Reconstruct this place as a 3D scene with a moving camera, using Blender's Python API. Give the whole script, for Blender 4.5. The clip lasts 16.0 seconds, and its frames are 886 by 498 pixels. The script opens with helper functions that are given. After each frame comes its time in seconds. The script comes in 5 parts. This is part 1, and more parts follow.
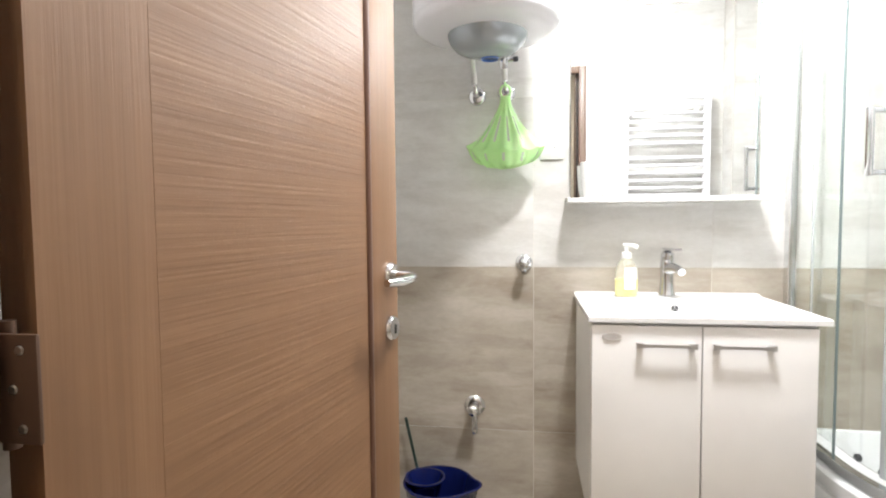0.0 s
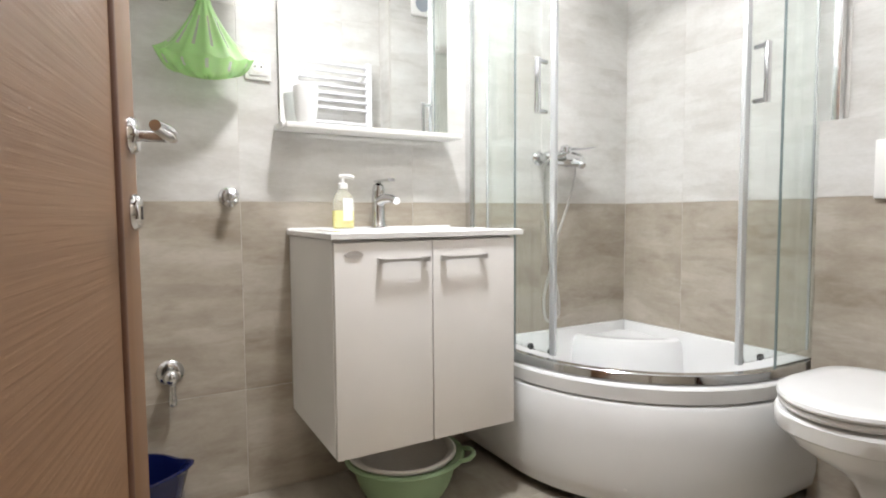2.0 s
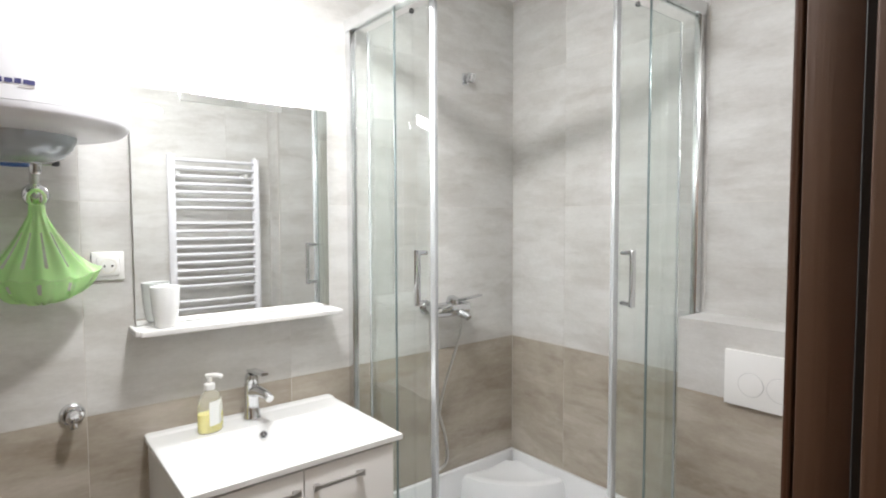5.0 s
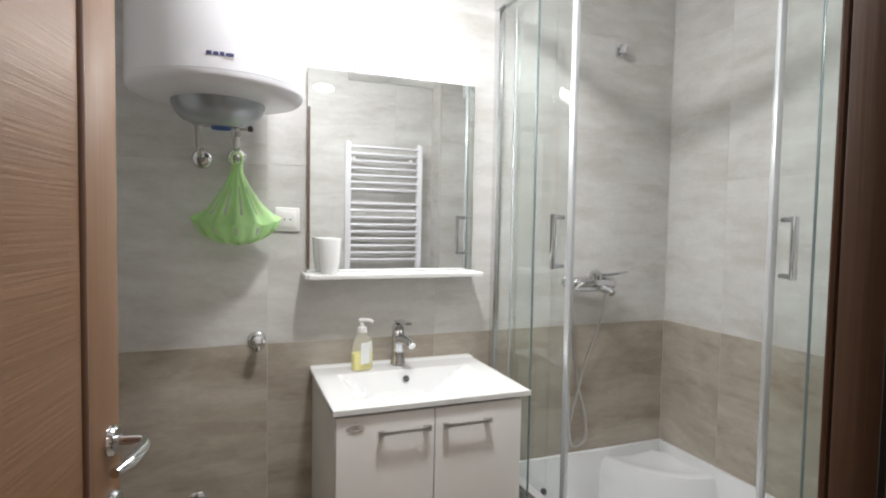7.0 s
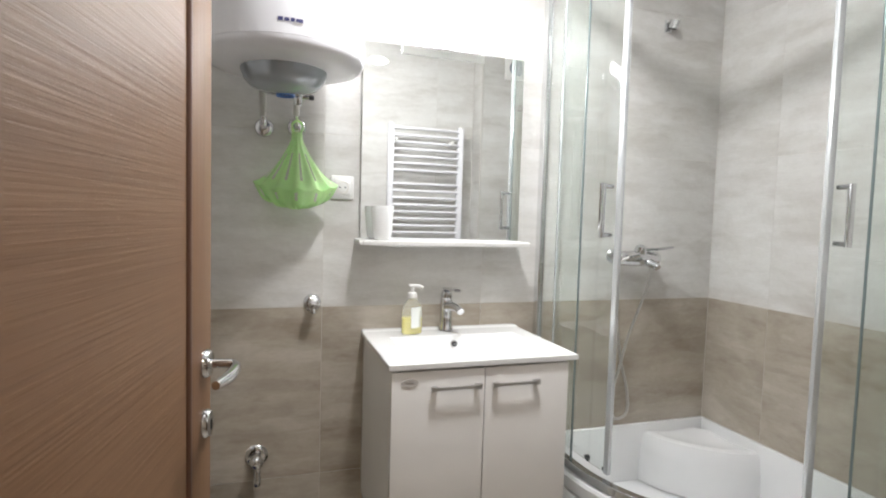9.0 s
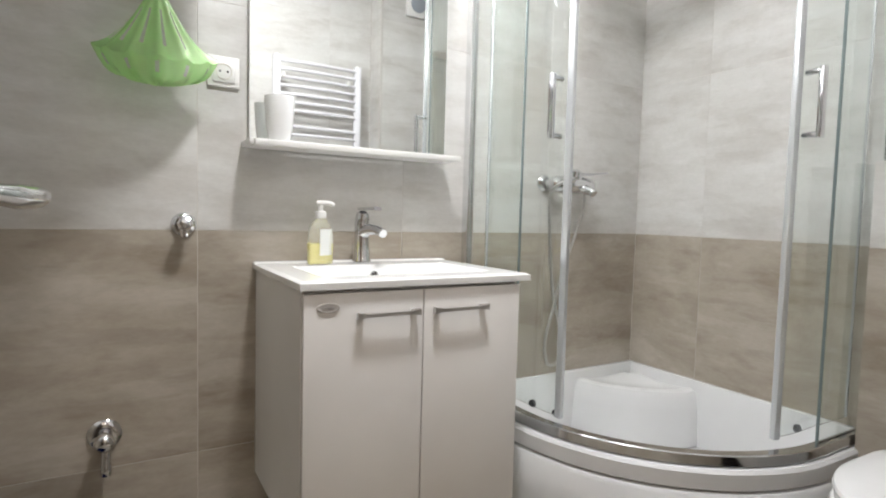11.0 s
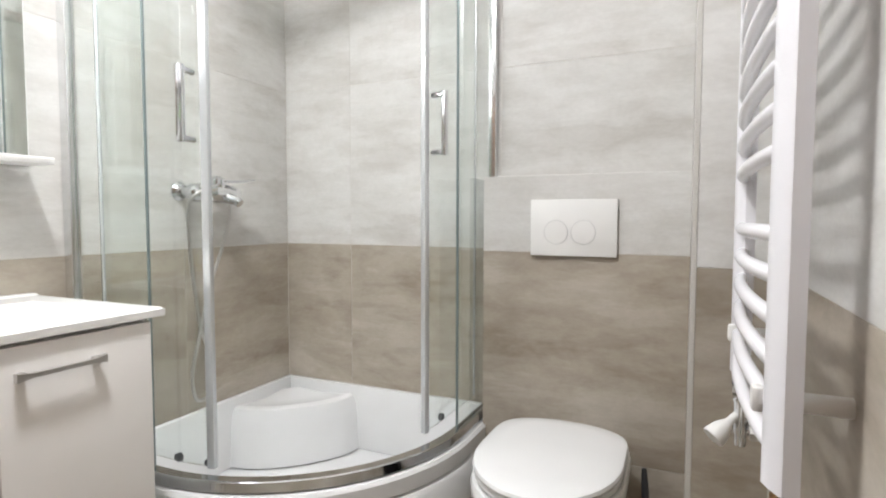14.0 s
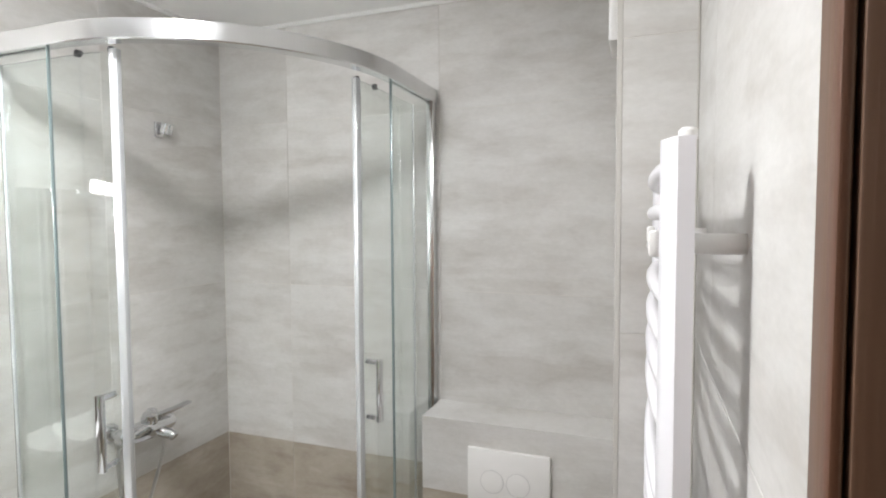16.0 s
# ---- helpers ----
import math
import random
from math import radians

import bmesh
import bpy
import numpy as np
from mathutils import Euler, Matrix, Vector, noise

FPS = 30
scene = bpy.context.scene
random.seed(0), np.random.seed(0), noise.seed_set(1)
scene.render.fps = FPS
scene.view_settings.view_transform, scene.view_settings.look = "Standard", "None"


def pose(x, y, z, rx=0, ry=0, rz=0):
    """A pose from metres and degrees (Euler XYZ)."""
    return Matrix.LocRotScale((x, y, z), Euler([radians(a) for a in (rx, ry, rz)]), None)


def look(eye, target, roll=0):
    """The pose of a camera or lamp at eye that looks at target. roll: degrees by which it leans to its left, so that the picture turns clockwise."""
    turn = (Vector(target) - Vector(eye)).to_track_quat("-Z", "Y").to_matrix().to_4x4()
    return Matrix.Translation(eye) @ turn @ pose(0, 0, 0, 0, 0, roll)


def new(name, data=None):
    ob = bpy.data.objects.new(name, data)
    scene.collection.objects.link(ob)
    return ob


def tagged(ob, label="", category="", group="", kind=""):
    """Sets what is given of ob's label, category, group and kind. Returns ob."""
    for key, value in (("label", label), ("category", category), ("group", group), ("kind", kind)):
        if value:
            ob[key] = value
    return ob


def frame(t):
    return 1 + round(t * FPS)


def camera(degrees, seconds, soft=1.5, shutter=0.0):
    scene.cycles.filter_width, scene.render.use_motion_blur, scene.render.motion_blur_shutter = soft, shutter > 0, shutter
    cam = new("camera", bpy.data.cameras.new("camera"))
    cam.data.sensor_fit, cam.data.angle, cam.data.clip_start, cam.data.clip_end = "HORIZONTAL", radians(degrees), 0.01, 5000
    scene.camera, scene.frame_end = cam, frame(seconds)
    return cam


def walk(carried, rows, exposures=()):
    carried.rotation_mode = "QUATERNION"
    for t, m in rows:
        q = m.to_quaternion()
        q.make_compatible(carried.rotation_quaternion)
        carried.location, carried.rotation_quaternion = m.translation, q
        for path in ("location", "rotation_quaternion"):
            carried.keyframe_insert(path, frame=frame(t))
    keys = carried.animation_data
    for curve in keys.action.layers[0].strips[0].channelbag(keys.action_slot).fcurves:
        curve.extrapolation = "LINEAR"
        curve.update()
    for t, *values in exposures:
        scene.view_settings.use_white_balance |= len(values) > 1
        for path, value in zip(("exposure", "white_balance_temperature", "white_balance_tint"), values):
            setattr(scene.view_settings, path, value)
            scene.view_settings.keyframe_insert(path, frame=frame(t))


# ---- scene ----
cam = camera(78.0, 16.0, soft=2.0)
PATH = [
    (0, (0.302, 0.215, 1.12), (0.004, 2.19, 1.01), -0.5),
    (0.5, (0.254, 0.327, 0.985), (0.208, 2.322, 0.861), -0.3),
    (1, (0.169, 0.381, 0.9), (0.389, 2.365, 0.779), 0.0),
    (1.5, (0.081, 0.391, 0.909), (0.707, 2.286, 0.778), -0.3),
    (2, (0.042, 0.382, 0.901), (1.019, 2.122, 0.775), -0.4),
    (2.5, (0.029, 0.384, 0.909), (1.145, 2.039, 0.783), -0.5),
    (3, (0.053, 0.391, 0.893), (1.225, 2.007, 0.769), -0.3),
    (3.5, (0.07, 0.409, 0.993), (1.319, 1.966, 0.878), -0.3),
    (4, (0.136, 0.373, 1.209), (1.394, 1.923, 1.093), -0.3),
    (4.2, (0.15, 0.377, 1.295), (1.413, 1.924, 1.185), -0.2),
    (6.3, (0.183, 0.404, 1.552), (1.246, 2.096, 1.463), 0.3),
    (6.5, (0.195, 0.369, 1.5), (1.15, 2.124, 1.412), 0.4),
    (7, (0.216, 0.278, 1.363), (0.94, 2.14, 1.267), 1.0),
    (7.5, (0.214, 0.198, 1.283), (0.862, 2.087, 1.183), 1.3),
    (8, (0.199, 0.177, 1.269), (0.823, 2.074, 1.167), 1.4),
    (8.2, (0.182, 0.179, 1.277), (0.798, 2.079, 1.167), 1.6),
    (10.3, (0.112, 0.487, 1.267), (0.842, 2.345, 1.142), 1.7),
    (10.5, (0.111, 0.529, 1.204), (0.922, 2.354, 1.086), 1.6),
    (11, (0.152, 0.617, 1.002), (1.171, 2.333, 0.879), 1.5),
    (11.5, (0.144, 0.608, 0.823), (1.375, 2.18, 0.709), 0.9),
    (12, (0.155, 0.601, 0.646), (1.639, 1.937, 0.525), 0.8),
    (12.5, (0.161, 0.626, 0.526), (1.795, 1.773, 0.416), 0.7),
    (13, (0.179, 0.656, 0.576), (1.9, 1.67, 0.469), 0.6),
    (13.5, (0.22, 0.699, 0.757), (2.011, 1.583, 0.648), 0.4),
    (14, (0.262, 0.708, 1.045), (2.085, 1.524, 0.934), 0.1),
    (14.5, (0.279, 0.702, 1.272), (2.148, 1.405, 1.168), 0.0),
    (15, (0.302, 0.68, 1.482), (2.177, 1.365, 1.364), -0.1),
    (15.5, (0.321, 0.659, 1.651), (2.195, 1.348, 1.545), -0.3),
    (16, (0.314, 0.646, 1.782), (2.189, 1.334, 1.677), -0.3),
]
EXPOSURES = [(0, 1.45), (0.5, 1.1), (1.5, 1.05), (3.5, 0.92), (4.2, 0.75), (6.5, 0.15), (8, 0.4), (10.5, 0.5), (11.0, 0.52), (11.5, 0.88), (12.2, 1.0), (13.0, 1.15), (14.0, 0.75), (14.5, 0.38), (15.0, 0.25), (16, 0.28)]
walk(cam, [(t, look(eye, target, roll)) for t, eye, target, roll in PATH], EXPOSURES)

# ---- light ----
world = bpy.data.worlds.new("world")
scene.world = world
world.use_nodes = True
world.node_tree.nodes["Background"].inputs[0].default_value = (0.9, 0.93, 1.0, 1)
world.node_tree.nodes["Background"].inputs[1].default_value = 0.02
LAMP = 78.0      # radiance of the LED bar above the mirror
CEILING = 190.0   # radiance of the round ceiling panel

# plan, in metres: back wall, right wall, door wall (inner face), left wall, ceiling
YB, XR, YD, XL, ZC = 2.19, 2.03, 0.548, -0.45, 2.50
XBOX, YBOX0, YBOX1, ZBOX = 1.865, 0.700, 1.288, 1.174    # boxed-in cistern
XPIL = 1.494                                             # pillar beside the cistern


# ---- materials ----
def material(name, color, rough=0.5, metal=0.0, **more):
    m = bpy.data.materials.new(name)
    m.use_nodes = True
    b = m.node_tree.nodes["Principled BSDF"]
    b.inputs["Base Color"].default_value = (*color, 1)
    b.inputs["Roughness"].default_value = rough
    b.inputs["Metallic"].default_value = metal
    for key, value in more.items():
        b.inputs[key.replace("_", " ")].default_value = value
    return m


def nodes_of(m):
    t = m.node_tree
    return t, t.nodes["Principled BSDF"]


def node(t, kind, **values):
    n = t.nodes.new(kind)
    for key, value in values.items():
        if key in n.inputs:
            n.inputs[key].default_value = value
    return n


def coords(t, scale, rnd=0.0, space="Position"):
    """World position (or object coordinates) scaled, shifted per object by its random number."""
    if space == "Position":
        src = t.nodes.new("ShaderNodeNewGeometry").outputs["Position"]
    else:
        src = t.nodes.new("ShaderNodeTexCoord").outputs["Object"]
    mp = t.nodes.new("ShaderNodeMapping")
    mp.inputs["Scale"].default_value = scale
    t.links.new(src, mp.inputs["Vector"])
    if rnd:
        info = t.nodes.new("ShaderNodeObjectInfo")
        mul = t.nodes.new("ShaderNodeMath")
        mul.operation = "MULTIPLY"
        mul.inputs[1].default_value = rnd
        t.links.new(info.outputs["Random"], mul.inputs[0])
        t.links.new(mul.outputs[0], mp.inputs["Location"])
    return mp.outputs["Vector"]


def ramp(t, fac, stops):
    r = t.nodes.new("ShaderNodeValToRGB")
    while len(r.color_ramp.elements) < len(stops):
        r.color_ramp.elements.new(0.5)
    for e, (p, c) in zip(r.color_ramp.elements, stops):
        e.position, e.color = p, (*c, 1)
    t.links.new(fac, r.inputs[0])
    return r.outputs["Color"]


def noise_tex(t, vec, scale, detail=4.0, rough=0.55, distortion=0.0):
    n = node(t, "ShaderNodeTexNoise", Scale=scale, Detail=detail, Roughness=rough, Distortion=distortion)
    t.links.new(vec, n.inputs["Vector"])
    return n.outputs["Fac"]


def mix(t, fac, a, b, mode="MIX"):
    n = t.nodes.new("ShaderNodeMix")
    n.data_type, n.blend_type = "RGBA", mode
    for value, i in ((fac, 0), (a, 6), (b, 7)):
        if isinstance(value, (int, float)):
            n.inputs[i].default_value = value
        elif isinstance(value, tuple):
            n.inputs[i].default_value = (*value, 1)
        else:
            t.links.new(value, n.inputs[i])
    return n.outputs[2]


def bump(t, b, height, strength, dist=0.002):
    n = node(t, "ShaderNodeBump", Strength=strength, Distance=dist)
    t.links.new(height, n.inputs["Height"])
    t.links.new(n.outputs["Normal"], b.inputs["Normal"])


def tile_material(name, dark, mid, light, stretch, rough=0.46):
    """Glazed porcelain with a cement look: soft streaks, cloudy stains, fine grain."""
    m = material(name, mid, rough)
    t, b = nodes_of(m)
    streaks = noise_tex(t, coords(t, stretch, 17.0), 1.0, 4.0, 0.6, 0.12)
    clouds = noise_tex(t, coords(t, (4.2, 4.2, 9.0), 9.0), 1.0, 6.0, 0.66, 0.25)
    fine = noise_tex(t, coords(t, (60, 60, 140)), 1.0, 3.0, 0.6)
    c1 = ramp(t, streaks, [(0.40, dark), (0.47, mid), (0.55, mid), (0.62, light)])
    c2 = ramp(t, clouds, [(0.36, dark), (0.5, mid), (0.66, light)])
    c = mix(t, 0.5, c1, c2)
    brushed = noise_tex(t, coords(t, tuple(k * 2.3 for k in stretch), 31.0), 1.0, 5.0, 0.65, 0.2)
    c = mix(t, 1.0, c, ramp(t, brushed, [(0.34, (0.945, 0.941, 0.935)), (0.52, (1, 1, 1)), (0.68, (1.02, 1.02, 1.02))]), "MULTIPLY")
    g = ramp(t, fine, [(0.3, (0.935, 0.935, 0.935)), (0.7, (1, 1, 1))])
    c = mix(t, 1.0, c, g, "MULTIPLY")
    own = ramp(t, t.nodes.new("ShaderNodeObjectInfo").outputs["Random"], [(0.0, (0.955, 0.955, 0.952)), (1.0, (1.04, 1.04, 1.04))])
    t.links.new(mix(t, 1.0, c, own, "MULTIPLY"), b.inputs["Base Color"])
    r = t.nodes.new("ShaderNodeMapRange")
    r.inputs["To Min"].default_value, r.inputs["To Max"].default_value = rough - 0.06, rough + 0.12
    t.links.new(streaks, r.inputs["Value"])
    t.links.new(r.outputs["Result"], b.inputs["Roughness"])
    bump(t, b, streaks, 0.06, 0.001)
    return m


TILE_LIGHT = tile_material("tile_light", (0.515, 0.492, 0.460), (0.625, 0.610, 0.585), (0.695, 0.685, 0.665), (2.0, 2.0, 9.0))
TILE_DARK = tile_material("tile_dark", (0.295, 0.246, 0.192), (0.415, 0.364, 0.300), (0.515, 0.468, 0.405), (2.0, 2.0, 9.0))
TILE_FLOOR = tile_material("tile_floor", (0.27, 0.235, 0.186), (0.375, 0.337, 0.282), (0.465, 0.428, 0.37), (6.0, 1.4, 1.0), 0.42)
GROUT = material("grout", (0.66, 0.63, 0.58), 0.9)
FLOOR_GROUT = material("floor_grout", (0.37, 0.33, 0.275), 0.9)
t_, b_ = nodes_of(GROUT)
bump(t_, b_, noise_tex(t_, coords(t_, (300, 300, 300)), 1.0), 0.3)


def plaster_material(name, color):
    m = material(name, color, 0.85)
    t, b = nodes_of(m)
    n = noise_tex(t, coords(t, (3, 3, 3)), 1.0, 5.0)
    t.links.new(ramp(t, n, [(0.3, tuple(c * 0.93 for c in color)), (0.7, color)]), b.inputs["Base Color"])
    bump(t, b, noise_tex(t, coords(t, (140, 140, 140)), 1.0, 3.0), 0.15)
    return m


PLASTER = plaster_material("ceiling_paint", (0.86, 0.855, 0.84))
HALL_PAINT = plaster_material("hall_paint", (0.80, 0.77, 0.72))


def wood_material(name, dark, mid, light, stretch, rough=0.55, relief=0.35):
    """Foil-wrapped door surface with embossed grain, in the door's own coordinates."""
    m = material(name, mid, rough)
    t, b = nodes_of(m)
    b.inputs["Specular IOR Level"].default_value = 0.6
    warp = noise_tex(t, coords(t, tuple(s * 0.09 for s in stretch), 0, "Object"), 1.0, 2.0)
    grain = noise_tex(t, coords(t, stretch, 0, "Object"), 1.0, 3.0, 0.5, 0.6)
    lines = noise_tex(t, coords(t, tuple(s * 2.6 for s in stretch), 0, "Object"), 1.0, 3.0, 0.5, 0.3)
    c1 = ramp(t, grain, [(0.22, dark), (0.5, mid), (0.80, light)])
    c2 = ramp(t, warp, [(0.3, dark), (0.7, light)])
    c = mix(t, 0.5, c1, c2)
    g = ramp(t, lines, [(0.35, (0.965, 0.96, 0.955)), (0.6, (1, 1, 1))])
    t.links.new(mix(t, 1.0, c, g, "MULTIPLY"), b.inputs["Base Color"])
    bump(t, b, lines, relief, 0.0012)
    return m


W_D, W_M, W_L = (0.160, 0.077, 0.032), (0.205, 0.103, 0.045), (0.245, 0.130, 0.062)
WOOD_V = wood_material("door_foil_vertical", W_D, W_M, W_L, (90, 90, 2.0), 0.50, 0.3)
WOOD_H = wood_material("door_foil_horizontal", W_D, W_M, W_L, (1.2, 110, 60), 0.48, 0.55)
WOOD_BEAD = wood_material("door_bead", (0.07, 0.028, 0.014), (0.11, 0.046, 0.024), (0.15, 0.07, 0.04), (80, 80, 3.0), 0.45, 0.3)
FRAME_V = wood_material("frame_foil_vertical", (0.105, 0.056, 0.034), (0.132, 0.074, 0.046), (0.158, 0.092, 0.060), (90, 90, 2.0), 0.42, 0.25)
FRAME_H = wood_material("frame_foil_horizontal", (0.105, 0.056, 0.034), (0.132, 0.074, 0.046), (0.158, 0.092, 0.060), (1.6, 130, 75), 0.42, 0.4)
RUBBER = material("dark_seal", (0.012, 0.010, 0.009), 0.7)
HINGE_BROWN = material("hinge_brown", (0.10, 0.055, 0.035), 0.45, 0.3)
SCREW = material("screw_zinc", (0.55, 0.53, 0.50), 0.3, 1.0)


def smudged(name, color, rough, metal=0.0, amount=0.05, **more):
    m = material(name, color, rough, metal, **more)
    t, b = nodes_of(m)
    n = noise_tex(t, coords(t, (9, 9, 9)), 1.0, 5.0, 0.6)
    r = t.nodes.new("ShaderNodeMapRange")
    r.inputs["To Min"].default_value, r.inputs["To Max"].default_value = max(rough - amount, 0.01), rough + amount
    t.links.new(n, r.inputs["Value"])
    t.links.new(r.outputs["Result"], b.inputs["Roughness"])
    k = noise_tex(t, coords(t, (3.5, 3.5, 3.5)), 1.0, 3.0)
    t.links.new(ramp(t, k, [(0.3, tuple(c * 0.95 for c in color)), (0.65, color)]), b.inputs["Base Color"])
    return m


CHROME = smudged("chrome", (0.70, 0.705, 0.72), 0.10, 1.0, 0.05)
ALU = smudged("polished_aluminium", (0.80, 0.81, 0.82), 0.18, 1.0, 0.06)
STEEL_HOSE = smudged("braided_steel", (0.60, 0.59, 0.57), 0.30, 1.0)
t_, b_ = nodes_of(STEEL_HOSE)
bump(t_, b_, noise_tex(t_, coords(t_, (500, 500, 500)), 1.0, 2.0), 0.6)
HANDLE_GREY = smudged("satin_handle", (0.62, 0.61, 0.60), 0.30, 1.0)
CERAMIC = smudged("ceramic", (0.83, 0.83, 0.82), 0.08, 0.0, 0.03)
ACRYLIC = smudged("acrylic", (0.82, 0.82, 0.82), 0.14, 0.0, 0.04)
LACQUER = smudged("white_lacquer", (0.85, 0.83, 0.81), 0.16, 0.0, 0.04)
MELAMINE = smudged("white_melamine", (0.82, 0.81, 0.79), 0.35)
ENAMEL = smudged("white_enamel", (0.80, 0.79, 0.82), 0.22, 0.0, 0.04)
PLASTIC = smudged("white_plastic", (0.80, 0.79, 0.77), 0.32)
SEAT_PLASTIC = smudged("seat_plastic", (0.84, 0.84, 0.84), 0.16, 0.0, 0.03)
OLD_PLASTIC = smudged("ivory_plastic", (0.74, 0.70, 0.62), 0.4)
GREY_PLASTIC = smudged("grey_plastic", (0.34, 0.37, 0.41), 0.26)
FLANGE_GREY = smudged("flange_enamel", (0.40, 0.43, 0.46), 0.10, 0.35, 0.05)
BLUE_CAP = material("blue_cap", (0.05, 0.14, 0.42), 0.35)
LOGO_BLUE = material("logo_ink", (0.05, 0.05, 0.16), 0.5)
LOGO_GREY = material("logo_grey", (0.55, 0.52, 0.50), 0.4)
RING_GREY = material("button_ring", (0.58, 0.57, 0.56), 0.4)
BLACK = material("black", (0.01, 0.01, 0.01), 0.5)
EDGE_PROFILE = material("edge_profile", (0.53, 0.51, 0.475), 0.5)
SILICONE = material("silicone", (0.80, 0.80, 0.78), 0.4)
BRASS = smudged("aged_brass", (0.24, 0.14, 0.055), 0.5, 0.45)
t_, b_ = nodes_of(BRASS)
crust = noise_tex(t_, coords(t_, (110, 110, 110)), 1.0, 4.0, 0.65, 0.8)
t_.links.new(ramp(t_, crust, [(0.38, (0.055, 0.024, 0.010)), (0.52, (0.20, 0.105, 0.038)), (0.66, (0.40, 0.27, 0.13))]), b_.inputs["Base Color"])
bump(t_, b_, crust, 0.8, 0.004)
RED = material("red_lever", (0.42, 0.02, 0.035), 0.4)
PAPER = plaster_material("tissue_paper", (0.84, 0.82, 0.79))
CARDBOARD = material("cardboard", (0.22, 0.15, 0.10), 0.9)
BLUE = smudged("blue_plastic", (0.006, 0.011, 0.075), 0.20)
MINT = smudged("green_basin_plastic", (0.27, 0.39, 0.22), 0.36, Subsurface_Weight=0.0)
BASIN_GREY = smudged("white_basin_plastic", (0.72, 0.70, 0.67), 0.4)
BIN_BROWN = smudged("bin_brown", (0.030, 0.013, 0.009), 0.14, Specular_IOR_Level=0.35)
BAG_BLACK = smudged("bin_bag", (0.006, 0.005, 0.006), 0.15, Specular_IOR_Level=0.3)
t_, b_ = nodes_of(BAG_BLACK)
bump(t_, b_, noise_tex(t_, coords(t_, (16, 16, 9)), 1.0, 3.0, 0.5, 1.0), 0.5, 0.01)
DARK_GREY = material("dark_grey_plastic", (0.035, 0.036, 0.04), 0.4)
LIME = smudged("lime_plastic", (0.63, 0.92, 0.45), 0.24)
t_, b_ = nodes_of(LIME)
b_.inputs["Subsurface Weight"].default_value = 0.55
b_.inputs["Subsurface Radius"].default_value = (0.01, 0.02, 0.006)
YELLOW = material("liquid_soap", (0.86, 0.79, 0.27), 0.25)
CLEAR = material("clear_plastic", (0.97, 0.97, 0.90), 0.20, Transmission_Weight=0.80, IOR=1.15)
LABEL = material("label_paper", (0.80, 0.81, 0.78), 0.5)
MIRROR = material("mirror_silver", (0.90, 0.92, 0.91), 0.015, 1.0)
GLASS = bpy.data.materials.new("shower_glass")
GLASS.use_nodes = True
t_, b_ = nodes_of(GLASS)
b_.inputs["Base Color"].default_value = (0.945, 0.982, 0.965, 1)
b_.inputs["Roughness"].default_value = 0.0
b_.inputs["IOR"].default_value = 1.45
b_.inputs["Transmission Weight"].default_value = 1.0
PANE_LINE = material("pane_edge_line", (0.20, 0.25, 0.25), 0.2, 0.2)
SEAL_CLEAR = material("clear_pvc_strip", (0.74, 0.765, 0.78), 0.24, 0.5)


def emitter(name, color, strength):
    m = bpy.data.materials.new(name)
    m.use_nodes = True
    t, b = nodes_of(m)
    b.inputs["Base Color"].default_value = (0.8, 0.8, 0.8, 1)
    b.inputs["Emission Color"].default_value = (*color, 1)
    b.inputs["Emission Strength"].default_value = strength
    return m


LED = emitter("led_diffuser", (0.98, 0.99, 1.0), LAMP)
OPAL = emitter("opal_dome", (0.972, 0.985, 1.0), CEILING)
HALL_GLOW = emitter("hall_panel", (1.0, 0.88, 0.74), 75.0)
SWITCH_GLOW = emitter("backlit_switch", (1.0, 1.0, 1.0), 1.5)


# ---- mesh helpers ----
def thing(name, label, category, at=(0, 0, 0), group="", kind=""):
    ob = new(name)
    ob.matrix_world = Matrix.Translation(at)
    ob.empty_display_size = 0.05
    return tagged(ob, label, category, group, kind)


def part(name, bm, mat, parent=None, label="", smooth=True):
    """Links a bmesh, in world coordinates, as one mesh object under its thing or part."""
    me = bpy.data.meshes.new(name)
    bmesh.ops.recalc_face_normals(bm, faces=bm.faces)
    if parent is not None:
        bpy.context.view_layer.update()
        inv = parent.matrix_world.inverted()
        bm.transform(inv)
    bm.to_mesh(me)
    bm.free()
    if smooth:
        me.shade_smooth()
        me.set_sharp_from_angle(angle=radians(38))
    me.materials.append(mat)
    ob = new(name, me)
    if parent is not None:
        ob.parent = parent
    if label:
        ob["label"] = label
    return ob


def box(x0, x1, y0, y1, z0, z1, bevel=0.0, seg=2, bm=None):
    b = bmesh.new()
    bmesh.ops.create_cube(b, size=1.0, matrix=Matrix.Translation(((x0 + x1) / 2, (y0 + y1) / 2, (z0 + z1) / 2)) @ Matrix.Diagonal((x1 - x0, y1 - y0, z1 - z0, 1)))
    if bevel:
        bmesh.ops.bevel(b, geom=b.edges[:], offset=bevel, segments=seg, profile=0.5, affect="EDGES")
    if bm is None:
        return b
    join(bm, b)
    return bm


def join(bm, other):
    me = bpy.data.meshes.new("tmp")
    other.to_mesh(me)
    other.free()
    bm.from_mesh(me)
    bpy.data.meshes.remove(me)
    return bm


